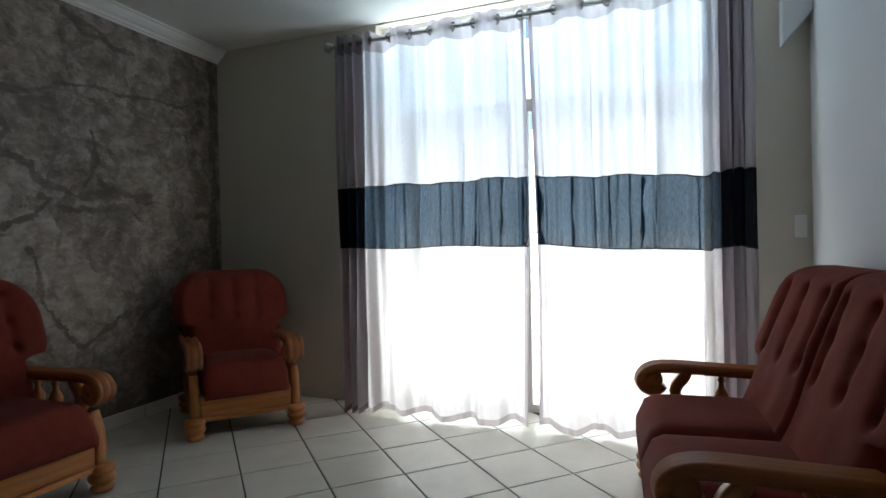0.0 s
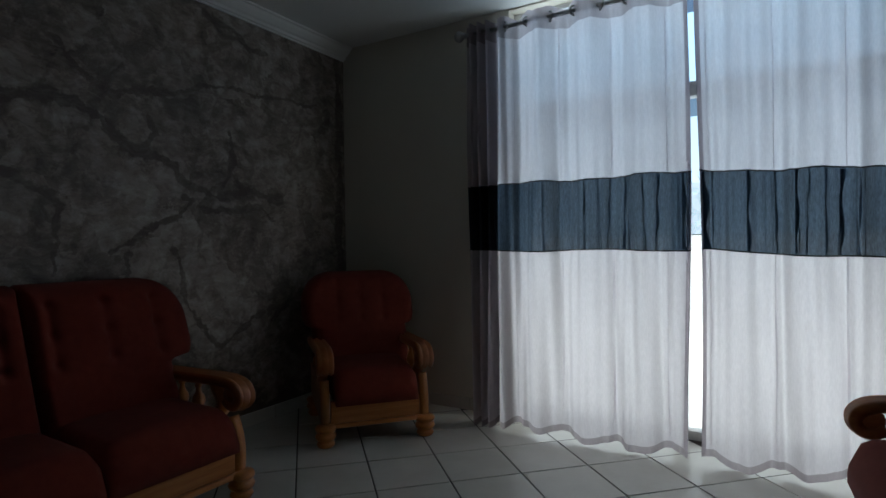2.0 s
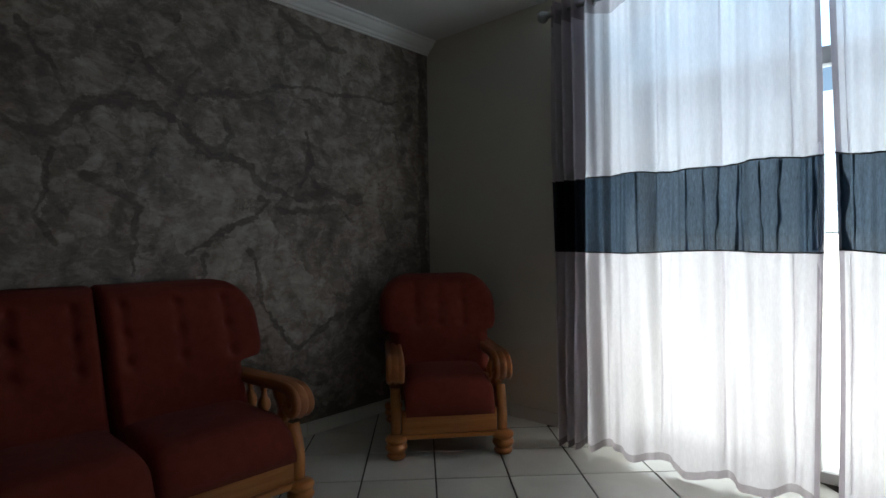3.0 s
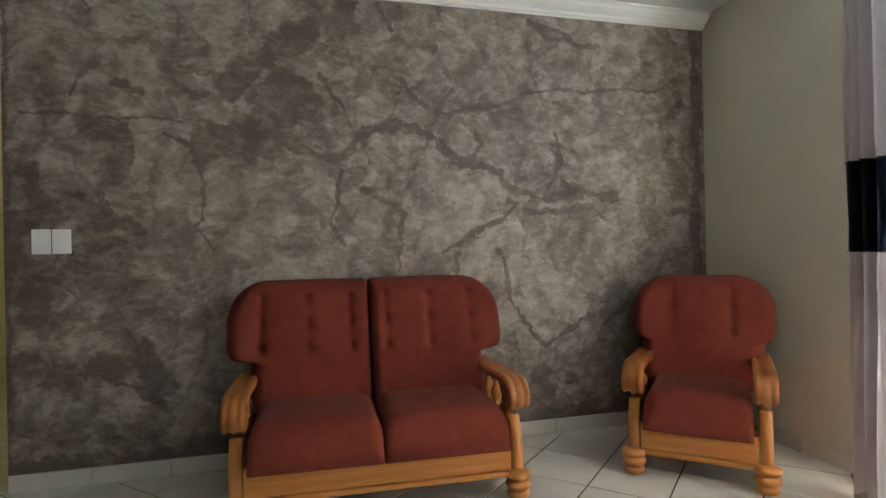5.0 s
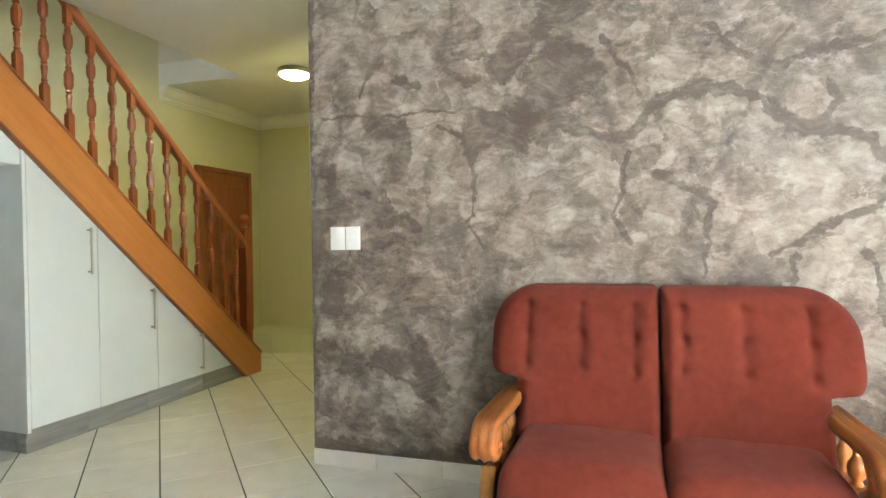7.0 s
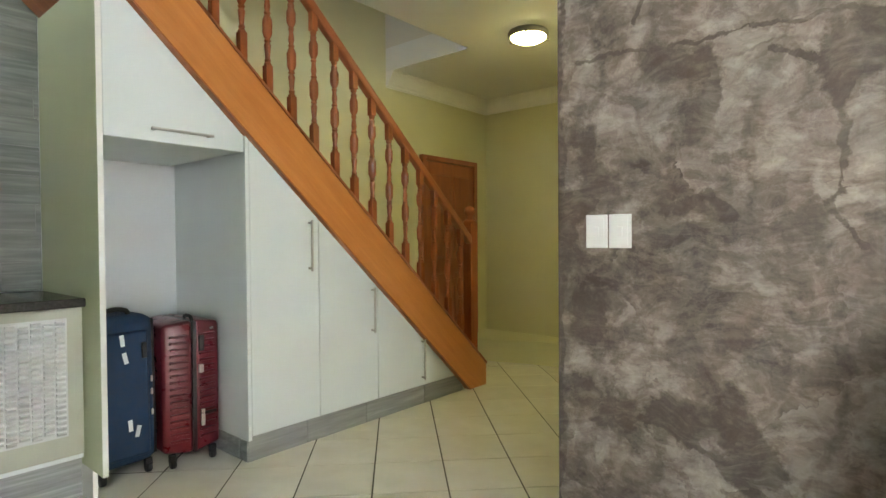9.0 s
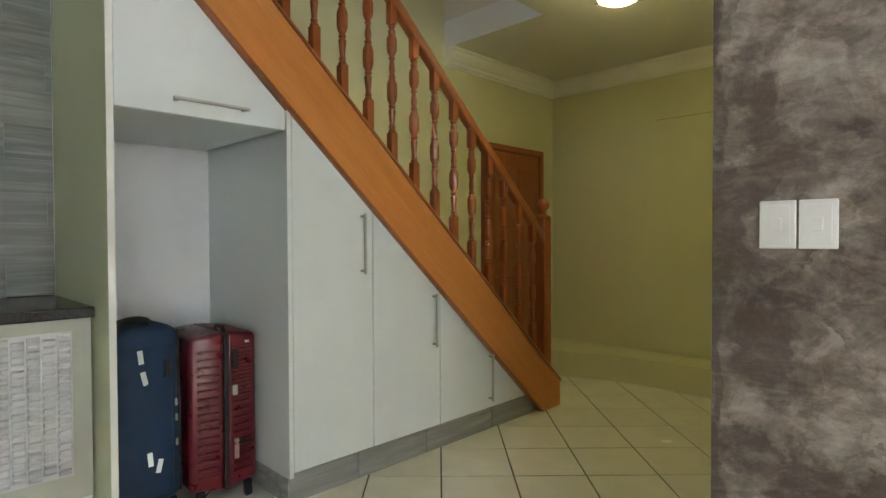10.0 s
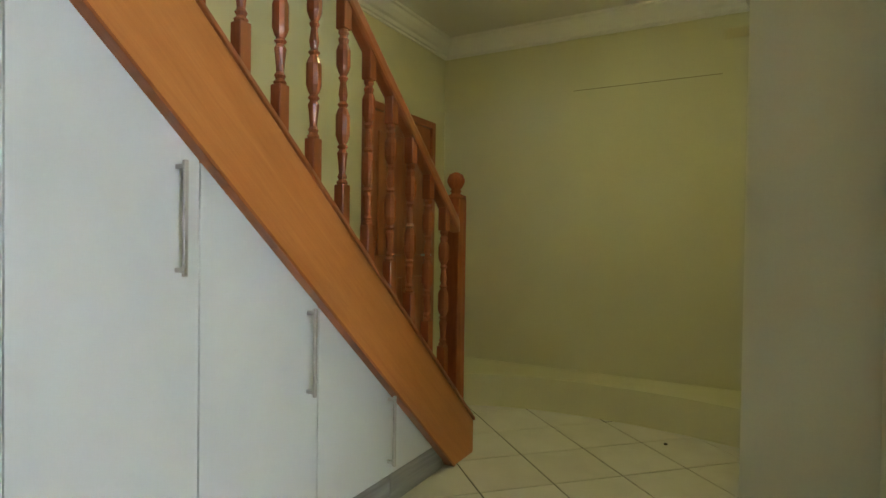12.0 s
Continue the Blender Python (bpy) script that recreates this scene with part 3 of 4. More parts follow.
def curtain(x0, x1, outer, label, seed, sag=0.0):
    """Eyelet curtain from x0 to x1; outer is the end that is drawn together beside the window."""
    r = random.Random(seed)
    cur = thing("curtain", label, "curtain", group="curtains at the window")
    n = 230
    xs = [x0 + (x1 - x0) * i / n for i in range(n + 1)]
    ph, phases = 0.0, []
    for x in xs:
        side = (x - outer) if outer < (x0 + x1) / 2 else (outer - x)
        period = 0.055 if side < 0.17 else (0.10 if side < 0.26 else 0.285)
        phases.append(ph)
        ph += 2 * math.pi * (x1 - x0) / n / period
    wob = [r.uniform(0, 6.28) for _ in range(6)]
    ztop, zb1, zb0 = 2.48, 1.485, 1.088

    def place(i, z):
        x, p = xs[i], phases[i]
        t = (ztop - z) / ztop
        side = abs(x - outer)
        amp = (0.046 if side > 0.2 else 0.05) * (1 - 0.35 * t)
        y = ROD_Y + amp * math.sin(p + 0.25 * math.sin(2.2 * z + wob[0]))
        y += 0.011 * t * math.sin(p * 2.3 + 3 * z + wob[1]) + 0.007 * math.sin(x * 61 + wob[2] + 1.7 * z) + 0.004 * math.sin(x * 103 + wob[3])
        if zb0 - 0.02 < z < zb1 + 0.02:
            y += 0.007 * math.sin(x * 78 + wob[4]) + 0.004 * math.sin(x * 150 + wob[5])
        inner = abs(x - (x1 if outer == x0 else x0))
        sway = 0.012 * math.sin(1.9 * z + wob[1]) * math.exp(-inner * 6)
        return Vector((x + 0.012 * t * math.cos(p) + sway, y, z))

    def sheet(name, mat, zs, low=None, lab="", high=None):
        bm = bmesh.new()
        grid = []
        for j, z in enumerate(zs):
            row = []
            for i in range(n + 1):
                zz = z
                if low is not None and j == 0:
                    zz = low(i)
                if high is not None and j == len(zs) - 1:
                    zz = high(i)
                row.append(bm.verts.new(place(i, zz)))
            grid.append(row)
        for a, b in zip(grid, grid[1:]):
            for i in range(n):
                bm.faces.new((a[i], a[i + 1], b[i + 1], b[i]))
        return part(name, bm, mat, cur, lab, smooth=True)

    def hem(i):
        return 0.028 + 0.016 * math.sin(phases[i] + 0.6) + 0.010 * math.sin(xs[i] * 7 + wob[2])

    def droop(i):
        side, far = abs(xs[i] - outer), abs(x1 - x0)
        return -sag * (far - side) / (far - 0.2) if side > 0.2 else -sag * (0.55 + 0.15 * math.sin(xs[i] * 30))

    seam1 = lambda i: zb1 + droop(i) + 0.006 * math.sin(xs[i] * 9 + wob[3])
    seam0 = lambda i: zb0 + droop(i) + 0.006 * math.sin(xs[i] * 8 + wob[4])
    sheet("upper_cloth", "sheer", [zb1 + (2.36 - zb1) * k / 12 for k in range(13)], low=seam1)
    sheet("band", "band", [zb0 + (zb1 - zb0) * k / 8 for k in range(9)], low=seam0, high=seam1, lab="navy blue cloth band")
    sheet("lower_cloth", "sheer", [0.085 + (zb0 - 0.085) * k / 14 for k in range(15)], low=lambda i: hem(i) + 0.037, high=seam0)
    sheet("hem", "hem", [0.03, 0.085], low=hem, high=lambda i: hem(i) + 0.038)
    sheet("header", "hem", [2.358, 2.39, 2.42, ztop], high=lambda i: ztop + (0.012 * math.cos(2 * phases[i]) if abs(xs[i] - outer) > 0.2 else 0.0))
    inward = 1 if outer == x0 else -1
    for back, span in ((0.045, 0.20), (0.075, 0.17)):
        gb = bmesh.new()
        cols2 = []
        for k in range(41):
            x = outer + inward * (0.008 + span * k / 40)
            cols2.append([gb.verts.new((x, ROD_Y + back + 0.02 * math.sin(k * 0.9 + wob[0] + back * 40), z)) for z in (0.04, 0.7, zb0, zb1, 2.0, 2.44)])
        for a, b in zip(cols2, cols2[1:]):
            for q2 in range(5):
                gb.faces.new((a[q2], b[q2], b[q2 + 1], a[q2 + 1]))
        part("gathered_fold", gb, "hem", cur, "gathered cloth behind the drawn edge", smooth=True)
    def pleat(name, mat, i0, wide, z0, z1, lean, lab):
        pb = bmesh.new()
        rows3 = []
        for k in range(13):
            z = z0 + (z1 - z0) * k / 12
            c = min(max(i0 + round(lean * (k / 12 - 0.5)), 0), n - 3)
            a, b = place(c, z), place(c + 2, z)
            d = (b - a).normalized() * wide * (0.75 + 0.35 * math.sin(k * 0.8 + i0))
            rows3.append((pb.verts.new(a + Vector((0, -0.003, 0))), pb.verts.new(a + d * 0.5 + Vector((0, -0.007, 0))), pb.verts.new(a + d + Vector((0, -0.003, 0)))))
        for a, b in zip(rows3, rows3[1:]):
            pb.faces.new((a[0], a[1], b[1], b[0])), pb.faces.new((a[1], a[2], b[2], b[1]))
        part(name, pb, mat, cur, lab, smooth=True)

    # strips of second cloth, added for the dark overlaps and shadows of folds
    for k in range(19):
        i0 = r.randrange(4, n - 8)
        pleat("pleat", "band", i0, r.choice((0.004, 0.006, 0.009, 0.018)), zb0 + 0.004 + droop(i0), zb1 - 0.004 + droop(i0), r.uniform(-3, 3), "doubled navy pleat")
    pleat("pleat", "band", n - 8 if outer == x0 else 2, 0.036, zb0 + 0.004, zb1 - 0.004, 0, "doubled navy edge")
    for i in range(2, n - 6):
        if math.sin(phases[i - 1]) <= 0.75 < math.sin(phases[i]) and abs(xs[i] - outer) > 0.22:
            pleat("fold", "sheer", i, r.uniform(0.006, 0.013), zb1 + 0.01 + droop(i), 2.36, 0, "cloth strip darkening an overlapping fold")
            pleat("fold", "sheer", i, r.uniform(0.006, 0.013), 0.10, zb0 - 0.01 + droop(i), 0, "cloth strip darkening an overlapping fold")
    edge_i = n if outer == x0 else 0
    hb = bmesh.new()
    rows2 = []
    for k in range(25):
        z = 0.06 + (2.40 - 0.06) * k / 24
        a, b = place(edge_i, z), place(edge_i - 4 * inward, z)
        rows2.append((hb.verts.new(a + Vector((0, -0.003, 0))), hb.verts.new(b + Vector((0, -0.003, 0)))))
    for a, b in zip(rows2, rows2[1:]):
        hb.faces.new((a[0], a[1], b[1], b[0]))
    part("side_hem", hb, "doubled", cur, "doubled side hem", smooth=True)
    seam = bmesh.new()
    for f in (seam1, seam0):
        tube([place(i, f(i)) + Vector((0, -0.003, 0)) for i in range(0, n + 1, 2)], 0.004, 5, seam)
    part("seam", seam, "black", cur, "dark stitched seam")
    for i in range(1, n):
        a, b = math.sin(phases[i - 1]), math.sin(phases[i])
        if a * b <= 0 and abs(xs[i] - outer) > 0.22:
            p = place(i, ROD_Z)
            slope = 1 if b > a else -1
            ring = bmesh.new()
            rot = Matrix.Translation((p.x, ROD_Y, ROD_Z)) @ Euler((0, radians(90), radians(50 * slope))).to_matrix().to_4x4()
            pts = [rot @ Vector((0.027 * math.cos(a2), 0.027 * math.sin(a2), 0)) for a2 in [2 * math.pi * k / 16 for k in range(17)]]
            tube(pts, 0.0065, 6, ring)
            part("eyelet", ring, "chrome", cur, "metal eyelet", smooth=True)
    return cur


curtain(-1.79, -0.515, -1.79, "lilac-white sheer eyelet curtain with a navy band, glowing with daylight", 1)
curtain(-0.482, 0.66, 0.66, "lilac-white sheer curtain with navy band, drawn to the middle gap", 2, 0.05)
rod = thing("curtain_rod", "brushed steel curtain rod with ball ends above the window", "curtain rod")
part("pole", tube([(-1.80, ROD_Y, ROD_Z), (0.69, ROD_Y, ROD_Z)], 0.0125, 12), "chrome", rod, smooth=True)
for x, s in ((-1.80, -1), (0.69, 1)):
    prof = [(0.012, 0), (0.02, 0.004), (0.012, 0.012), (0.026, 0.022), (0.034, 0.038), (0.034, 0.05), (0.024, 0.066), (0.004, 0.074)]
    part("finial", lathe(prof, 14, Matrix.Translation((x, ROD_Y, ROD_Z)) @ Matrix.Rotation(s * math.pi / 2, 4, "Y")), "chrome", rod, "ball finial", smooth=True)
for x in (-1.70, 0.60):
    part("bracket", boxes((x - 0.012, ROD_Y - 0.015, ROD_Z - 0.025, x + 0.012, NORTH, ROD_Z - 0.013), (x - 0.02, NORTH - 0.006, ROD_Z - 0.05, x + 0.02, NORTH, ROD_Z + 0.03), bevel=0.002), "chrome", rod)


# ---- settees and armchair ----
def smooth_box(x0, y0, z0, x1, y1, z1, r, crown=0.0):
    """A stuffed seat cushion: rounded box with a crowned top."""
    bm = bmesh.new()
    nx, ny = 18, 16
    top, bot = [], []
    for j in range(ny + 1):
        ta, tb = [], []
        for i in range(nx + 1):
            u, v = i / nx, j / ny
            x, y = x0 + (x1 - x0) * u, y0 + (y1 - y0) * v
            d = min(x - x0, x1 - x, y - y0)
            df = y1 - y
            k = min(d / r, 1.0)
            kf = min(df / (r * 2.0), 1.0)
            fall = r * (1 - math.sqrt(max(0, 1 - (1 - k) ** 2))) + 2.2 * r * (1 - math.sqrt(max(0, 1 - (1 - kf) ** 2)))
            h = crown * (1 - (2 * u - 1) ** 4) * (1 - (2 * v - 1) ** 4)
            ta.append(bm.verts.new((x, y, z1 - fall + h + 0.004 * noise.noise(Vector((x * 7, y * 7, z0))))))
            tb.append(bm.verts.new((x, y, z0)))
        top.append(ta), bot.append(tb)
    for g in (top, bot):
        for j in range(ny):
            for i in range(nx):
                bm.faces.new((g[j][i], g[j][i + 1], g[j + 1][i + 1], g[j + 1][i]))
    for j in range(ny):
        for i in (0, nx):
            bm.faces.new((top[j][i], top[j + 1][i], bot[j + 1][i], bot[j][i]))
    for i in range(nx):
        for j in (0, ny):
            bm.faces.new((top[j][i], top[j][i + 1], bot[j][i + 1], bot[j][i]))
    return bm


def back_cushion(xa, xb, wing_a, wing_b, tufts, z0=0.36, z1=0.975, deep=1.0):
    """Tufted back cushion between xa and xb, with an ear that widens it by wing_a or wing_b above the arms."""
    bm = bmesh.new()
    nu, nv, rr = 72, 60, 0.200

    def edge(h, wing, flip):
        w = 0.0
        if wing:
            w = wing * min(1, max(0, (h - 0.588) / 0.022))
            if h > z1 - rr:
                q = (h - (z1 - rr)) / rr
                w -= rr * (1 - math.sqrt(max(0, 1 - q * q)))
            elif 0.595 < h < 0.69:
                q = (0.69 - h) / 0.095
                w -= 0.045 * (1 - math.sqrt(max(0, 1 - q * q)))
        elif h > z1 - 0.025:
            q = (h - (z1 - 0.025)) / 0.025
            w -= 0.025 * (1 - math.sqrt(max(0, 1 - q * q)))
        return -w if flip else w

    front, back = [], []
    for j in range(nv + 1):
        h = z0 + (z1 - z0) * j / nv
        h = min(h, z1 - 0.0005)
        a, b = xa + edge(h, wing_a, True), xb + edge(h, wing_b, False)
        fa, ba = [], []
        for i in range(nu + 1):
            u = i / nu
            u = u + 0.06 * math.sin(2 * math.pi * u) * -1
            x = a + (b - a) * u
            d = min((x - a) / (0.075 if wing_a else 0.045), (b - x) / (0.075 if wing_b else 0.045), (z1 - h + 0.004) / 0.075, (h - z0 + 0.02) / 0.075)
            k = min(max(d, 0), 1)
            bulge = 0.120 * math.sqrt(1 - (1 - k) ** 2)
            fz = min(1, max(0, (h - 0.615) / 0.04)) * min(1, max(0, (z1 - 0.03 - h) / 0.05))
            g = 0.0
            for tx in tufts:
                wide = 1.35 if (wing_a and tx == tufts[0]) or (wing_b and tx == tufts[-1]) else 1.0
                g += 0.0145 * wide * math.exp(-abs((x - tx) / 0.027) ** 1.4) * fz
                for th in (0.650, 0.775, 0.895):
                    g += 0.018 * math.exp(-((x - tx) ** 2 + 0.8 * (h - th) ** 2) / 0.020 ** 2)
            if h < 0.63:
                g += 0.012 * math.sin(math.pi * min(1, max(0, (0.63 - h) / 0.24))) * (0.6 + 0.4 * noise.noise(Vector((x * 5, 2.0, 0))))
            bulge -= g * k * deep
            bulge += 0.006 * noise.noise(Vector((x * 9 + xa, h * 9, 1.3))) * k
            lean = 0.23 * (h - z0) / (z1 - z0)
            fa.append(bm.verts.new((x, 0.265 - lean + bulge, h)))
            ba.append(bm.verts.new((x, 0.235 - lean, h)))
        front.append(fa), back.append(ba)
    for g in (front, back):
        for j in range(nv):
            for i in range(nu):
                bm.faces.new((g[j][i], g[j][i + 1], g[j + 1][i + 1], g[j + 1][i]))
    for j in range(nv):
        for i in (0, nu):
            bm.faces.new((front[j][i], front[j + 1][i], back[j + 1][i], back[j][i]))
    for i in range(nu):
        for j in (0, nv):
            bm.faces.new((front[j][i], front[j][i + 1], back[j][i + 1], back[j][i]))
    return bm


ARM_PATH = [(0.12, 0.508), (0.22, 0.512), (0.33, 0.515), (0.43, 0.518), (0.53, 0.522), (0.62, 0.525), (0.690, 0.522), (0.738, 0.506), (0.764, 0.476), (0.762, 0.446), (0.734, 0.424), (0.698, 0.428), (0.678, 0.448)]
ARM_SECT = [(-0.047, -0.020), (0.047, -0.020), (0.050, 0.0), (0.047, 0.018), (0.034, 0.026), (0.021, 0.018), (0.017, 0.018), (0.0, 0.030), (-0.017, 0.018), (-0.021, 0.018), (-0.034, 0.026), (-0.047, 0.018), (-0.050, 0.0)]


def fine_path(path, k=4):
    """The same path with rounded corners."""
    out = []
    for i in range(len(path) - 1):
        p0, p1, p2, p3 = path[max(i - 1, 0)], path[i], path[i + 1], path[min(i + 2, len(path) - 1)]
        for s in range(k):
            t = s / k
            out.append(tuple(0.5 * (2 * b + (c - a) * t + (2 * a - 5 * b + 4 * c - d) * t * t + (3 * b - a - 3 * c + d) * t ** 3) for a, b, c, d in zip(p0, p1, p2, p3)))
    return out + [path[-1]]


def seat(name, half, seats, label, category, m, group="", deep=1.0):
    """A wooden-framed seat with loose red cushions; half: half the width between the arms' outer sides."""
    s = thing(name, label, category, m, group)
    inner = half - 0.10
    # frame
    part("front_rail", boxes((-inner - 0.02, 0.70, 0.125, inner + 0.02, 0.735, 0.250), bevel=0.006), "pine", s, "varnished pine front board")
    part("front_lip", boxes((-inner - 0.05, 0.69, 0.100, inner + 0.05, 0.752, 0.126), bevel=0.008), "pine", s)
    part("back_rail", boxes((-inner, 0.02, 0.12, inner, 0.05, 0.40), (-inner, 0.0, 0.40, inner, 0.02, 0.86), bevel=0.005), "pine", s)
    for sx in (-1, 1):
        x = sx * (half - 0.05)
        part("side_rail", boxes((x - 0.022, 0.04, 0.12, x + 0.022, 0.70, 0.30), (x - 0.026, 0.06, 0.30, x + 0.026, 0.70, 0.345), bevel=0.006), "pine_y", s)
        arm = part("armrest", sweep(fine_path(ARM_PATH), ARM_SECT), "pine_y", s, "carved wooden armrest with a scrolled end", smooth=True)
        arm.location = (x, 0, 0)
        # scroll filling behind the curl
        part("scroll", lathe([(0.002, -0.046), (0.040, -0.046), (0.044, -0.03), (0.044, 0.03), (0.040, 0.046), (0.002, 0.046)], 18, Matrix.Translation((x, 0.718, 0.470)) @ Matrix.Rotation(math.pi / 2, 4, "Y")), "pine_y", s, smooth=True)
        sp = fine_path([(0.54, 0.340), (0.585, 0.365), (0.62, 0.40), (0.615, 0.44), (0.585, 0.48), (0.57, 0.515)])
        post = part("arm_support", sweep(sp, [(-0.026, -0.022), (0.026, -0.022), (0.03, 0.0), (0.026, 0.022), (-0.026, 0.022), (-0.03, 0.0)]), "pine_z", s, smooth=True)
        post.location = (x, 0, 0)
        part("front_post", sweep(fine_path([(0.715, 0.12), (0.722, 0.20), (0.712, 0.28), (0.68, 0.36)]), [(-0.024, -0.016), (0.024, -0.016), (0.027, 0.0), (0.024, 0.016), (-0.024, 0.016), (-0.027, 0.0)]), "pine_z", s, smooth=True).location = (x, 0, 0)
        for y in (0.30, 0.43):
            prof = [(0.016, 0.340), (0.02, 0.350), (0.013, 0.358), (0.026, 0.378), (0.031, 0.398), (0.027, 0.418), (0.014, 0.440), (0.011, 0.462), (0.018, 0.474), (0.012, 0.484), (0.016, 0.512)]
            part("spindle", lathe(prof, 12, Matrix.Translation((x, y, 0))), "pine_z", s, "turned spindle", smooth=True)
        for y in (0.10, 0.735):
            prof = [(0.030, 0.0), (0.044, 0.006), (0.052, 0.02), (0.046, 0.034), (0.038, 0.038), (0.052, 0.048), (0.060, 0.064), (0.054, 0.080), (0.042, 0.086), (0.056, 0.094), (0.060, 0.108), (0.052, 0.122), (0.02, 0.126)]
            part("foot", lathe(prof, 18, Matrix.Translation((x, y, 0))), "pine", s, "turned bun foot", smooth=True)
    w = 2 * inner / seats
    for k in range(seats):
        xa = -inner + w * k
        part("seat_cushion", smooth_box(xa + 0.003, 0.20, 0.235, xa + w - 0.003, 0.795, 0.415, 0.045, 0.02), "red", s, "red upholstered seat cushion", smooth=True)
    for k in range(seats):
        side = half - (0.06 if seats > 1 else 0.025)
        bw = 2 * side / seats
        xa, xb = -side + bw * k + 0.002, -side + bw * (k + 1) - 0.002
        ear = 0.125 if seats > 1 else 0.06
        wa, wb = (ear if k == 0 else 0), (ear if k == seats - 1 else 0)
        lo, hi = xa - wa, xb + wb
        tufts = [lo + (hi - lo) * f for f in ((0.26, 0.575, 0.89) if seats > 1 and k == 0 else (0.14, 0.44, 0.76) if seats > 1 else (0.30, 0.5, 0.70))]
        part("back_cushion", back_cushion(xa, xb, wa, wb, tufts, 0.36, 0.985 if seats > 1 else 0.955, deep), "red", s, "red button-tufted back cushion", smooth=True)
    return s


SETTEE = "red tufted two-seat settee with carved pine frame"
seat("settee", 0.660, 2, SETTEE + " by the stone-effect wall", "settee", pose(-2.965, 1.120, 0, 0, 0, -91), "red suite")
seat("settee", 0.640, 2, SETTEE + " by the white wall", "settee", pose(0.912, 2.085, 0, 0, 0, 94.0), "red suite", 1.5)
seat("armchair", 0.340, 1, "red tufted armchair with carved pine frame standing in the corner", "armchair", pose(-2.685, 3.075, 0, 0, 0, -131), "red suite", 0.45)

# ---- light switches on the feature wall ----
for y0, y1 in ((0.118, 0.200), (0.206, 0.288)):
    sw = thing("light_switch", "white plastic light switch plate on the stone-effect wall", "light switch", FW, "pair of switches")
    part("plate", boxes((0.001, y0, 1.148, 0.010, y1, 1.270), bevel=0.003), "plastic", sw)
    part("surround", boxes((0.010, y0 + 0.012, 1.160, 0.0125, y1 - 0.012, 1.258), bevel=0.001), "plastic", sw)
    part("rocker", boxes((0.0125, (y0 + y1) / 2 - 0.011, 1.192, 0.0165, (y0 + y1) / 2 + 0.011, 1.226), bevel=0.0015), "plastic", sw)

wsw = thing("light_switch", "white light switch plate beside the curtain", "light switch")
part("plate", boxes((0.876, NORTH - 0.010, 1.10, 0.935, NORTH - 0.001, 1.22), bevel=0.003), "plastic", wsw)
part("rocker", boxes((0.895, NORTH - 0.014, 1.14, 0.916, NORTH - 0.010, 1.18), bevel=0.0015), "plastic", wsw)

# ---- staircase ----
SY0, SY1 = -2.29, -2.235
SL = 0.917


def low(x):
    """Height of the stringer's lower edge."""
    return SL * (x + 4.486) + 0.012


def high(x):
    return low(x) + 0.343


def rail_top(x):
    return 1.242 + SL * (x + 4.474)


stair = thing("staircase", "varnished pine staircase with turned red-brown balusters rising to the landing", "staircase")
XT = -0.35
part("stringer", prism([(-4.69, 0.0), (-4.486, 0.0), (XT, low(XT)), (XT, high(XT)), (-4.69, high(-4.69))], SY0, SY1, "y", 0.004), wood("stringer_pine", (0.47, 0.160, 0.038), (0.60, 0.240, 0.068), "X", 0.33, 14.0, math.atan(0.917)), stair, "orange varnished pine stringer")
part("stringer_edge", prism([(-4.486, 0.0), (-4.470, 0.0), (XT, low(XT) - 0.010), (XT, low(XT))], SY0 + 0.005, SY1 + 0.004, "y"), "rail", stair)
part("stringer_cap", prism([(-4.69, high(-4.69)), (XT, high(XT)), (XT, high(XT) + 0.018), (-4.69, high(-4.69) + 0.018)], SY0 - 0.008, SY1 + 0.010, "y", 0.003), "rail", stair)
part("wall_stringer", prism([(-4.69, 0.0), (-4.486, 0.0), (XT, low(XT)), (XT, high(XT)), (-4.69, high(-4.69))], SOUTH + 0.002, SOUTH + 0.03, "y"), "rail", stair)
part("soffit", prism([(-4.44, 0.0), (-4.41, 0.0), (XT, low(XT) - 0.02), (XT, low(XT))], SOUTH + 0.031, SY0 - 0.001, "y"), "rail", stair, "red-brown boarded underside")
RISE = 0.18
for i in range(21):
    x = -4.64 + i * RISE / SL
    part("tread", boxes((x - 0.02, SOUTH + 0.032, RISE * (i + 1) - 0.03, x + 0.21, SY0 - 0.002, RISE * (i + 1)), bevel=0.005), "rail", stair)
    part("riser", boxes((x, SOUTH + 0.032, RISE * i, x + 0.016, SY0 - 0.002, RISE * (i + 1) - 0.03)), "rail", stair)
XB = -4.54
part("newel", boxes((XB - 0.042, -2.320, high(XB) - 0.05, XB + 0.042, -2.238, 1.315), bevel=0.006), "bal", stair, "square newel post")
part("newel_cap", lathe([(0.052, 1.315), (0.052, 1.328), (0.03, 1.335), (0.022, 1.345), (0.030, 1.352), (0.022, 1.36), (0.034, 1.374), (0.044, 1.395), (0.044, 1.412), (0.034, 1.434), (0.012, 1.446)], 18, Matrix.Translation((XB, -2.279, 0))), "bal", stair, "turned ball on the newel post", smooth=True)
rail_bm = prism([(XB + 0.03, rail_top(XB + 0.03) - 0.075), (XT, rail_top(XT) - 0.075), (XT, rail_top(XT)), (XB + 0.03, rail_top(XB + 0.03))], -2.293, -2.233, "y", 0.014)
part("handrail", rail_bm, "rail", stair, "rounded red-brown handrail")
gap = 0.845 - 0.075


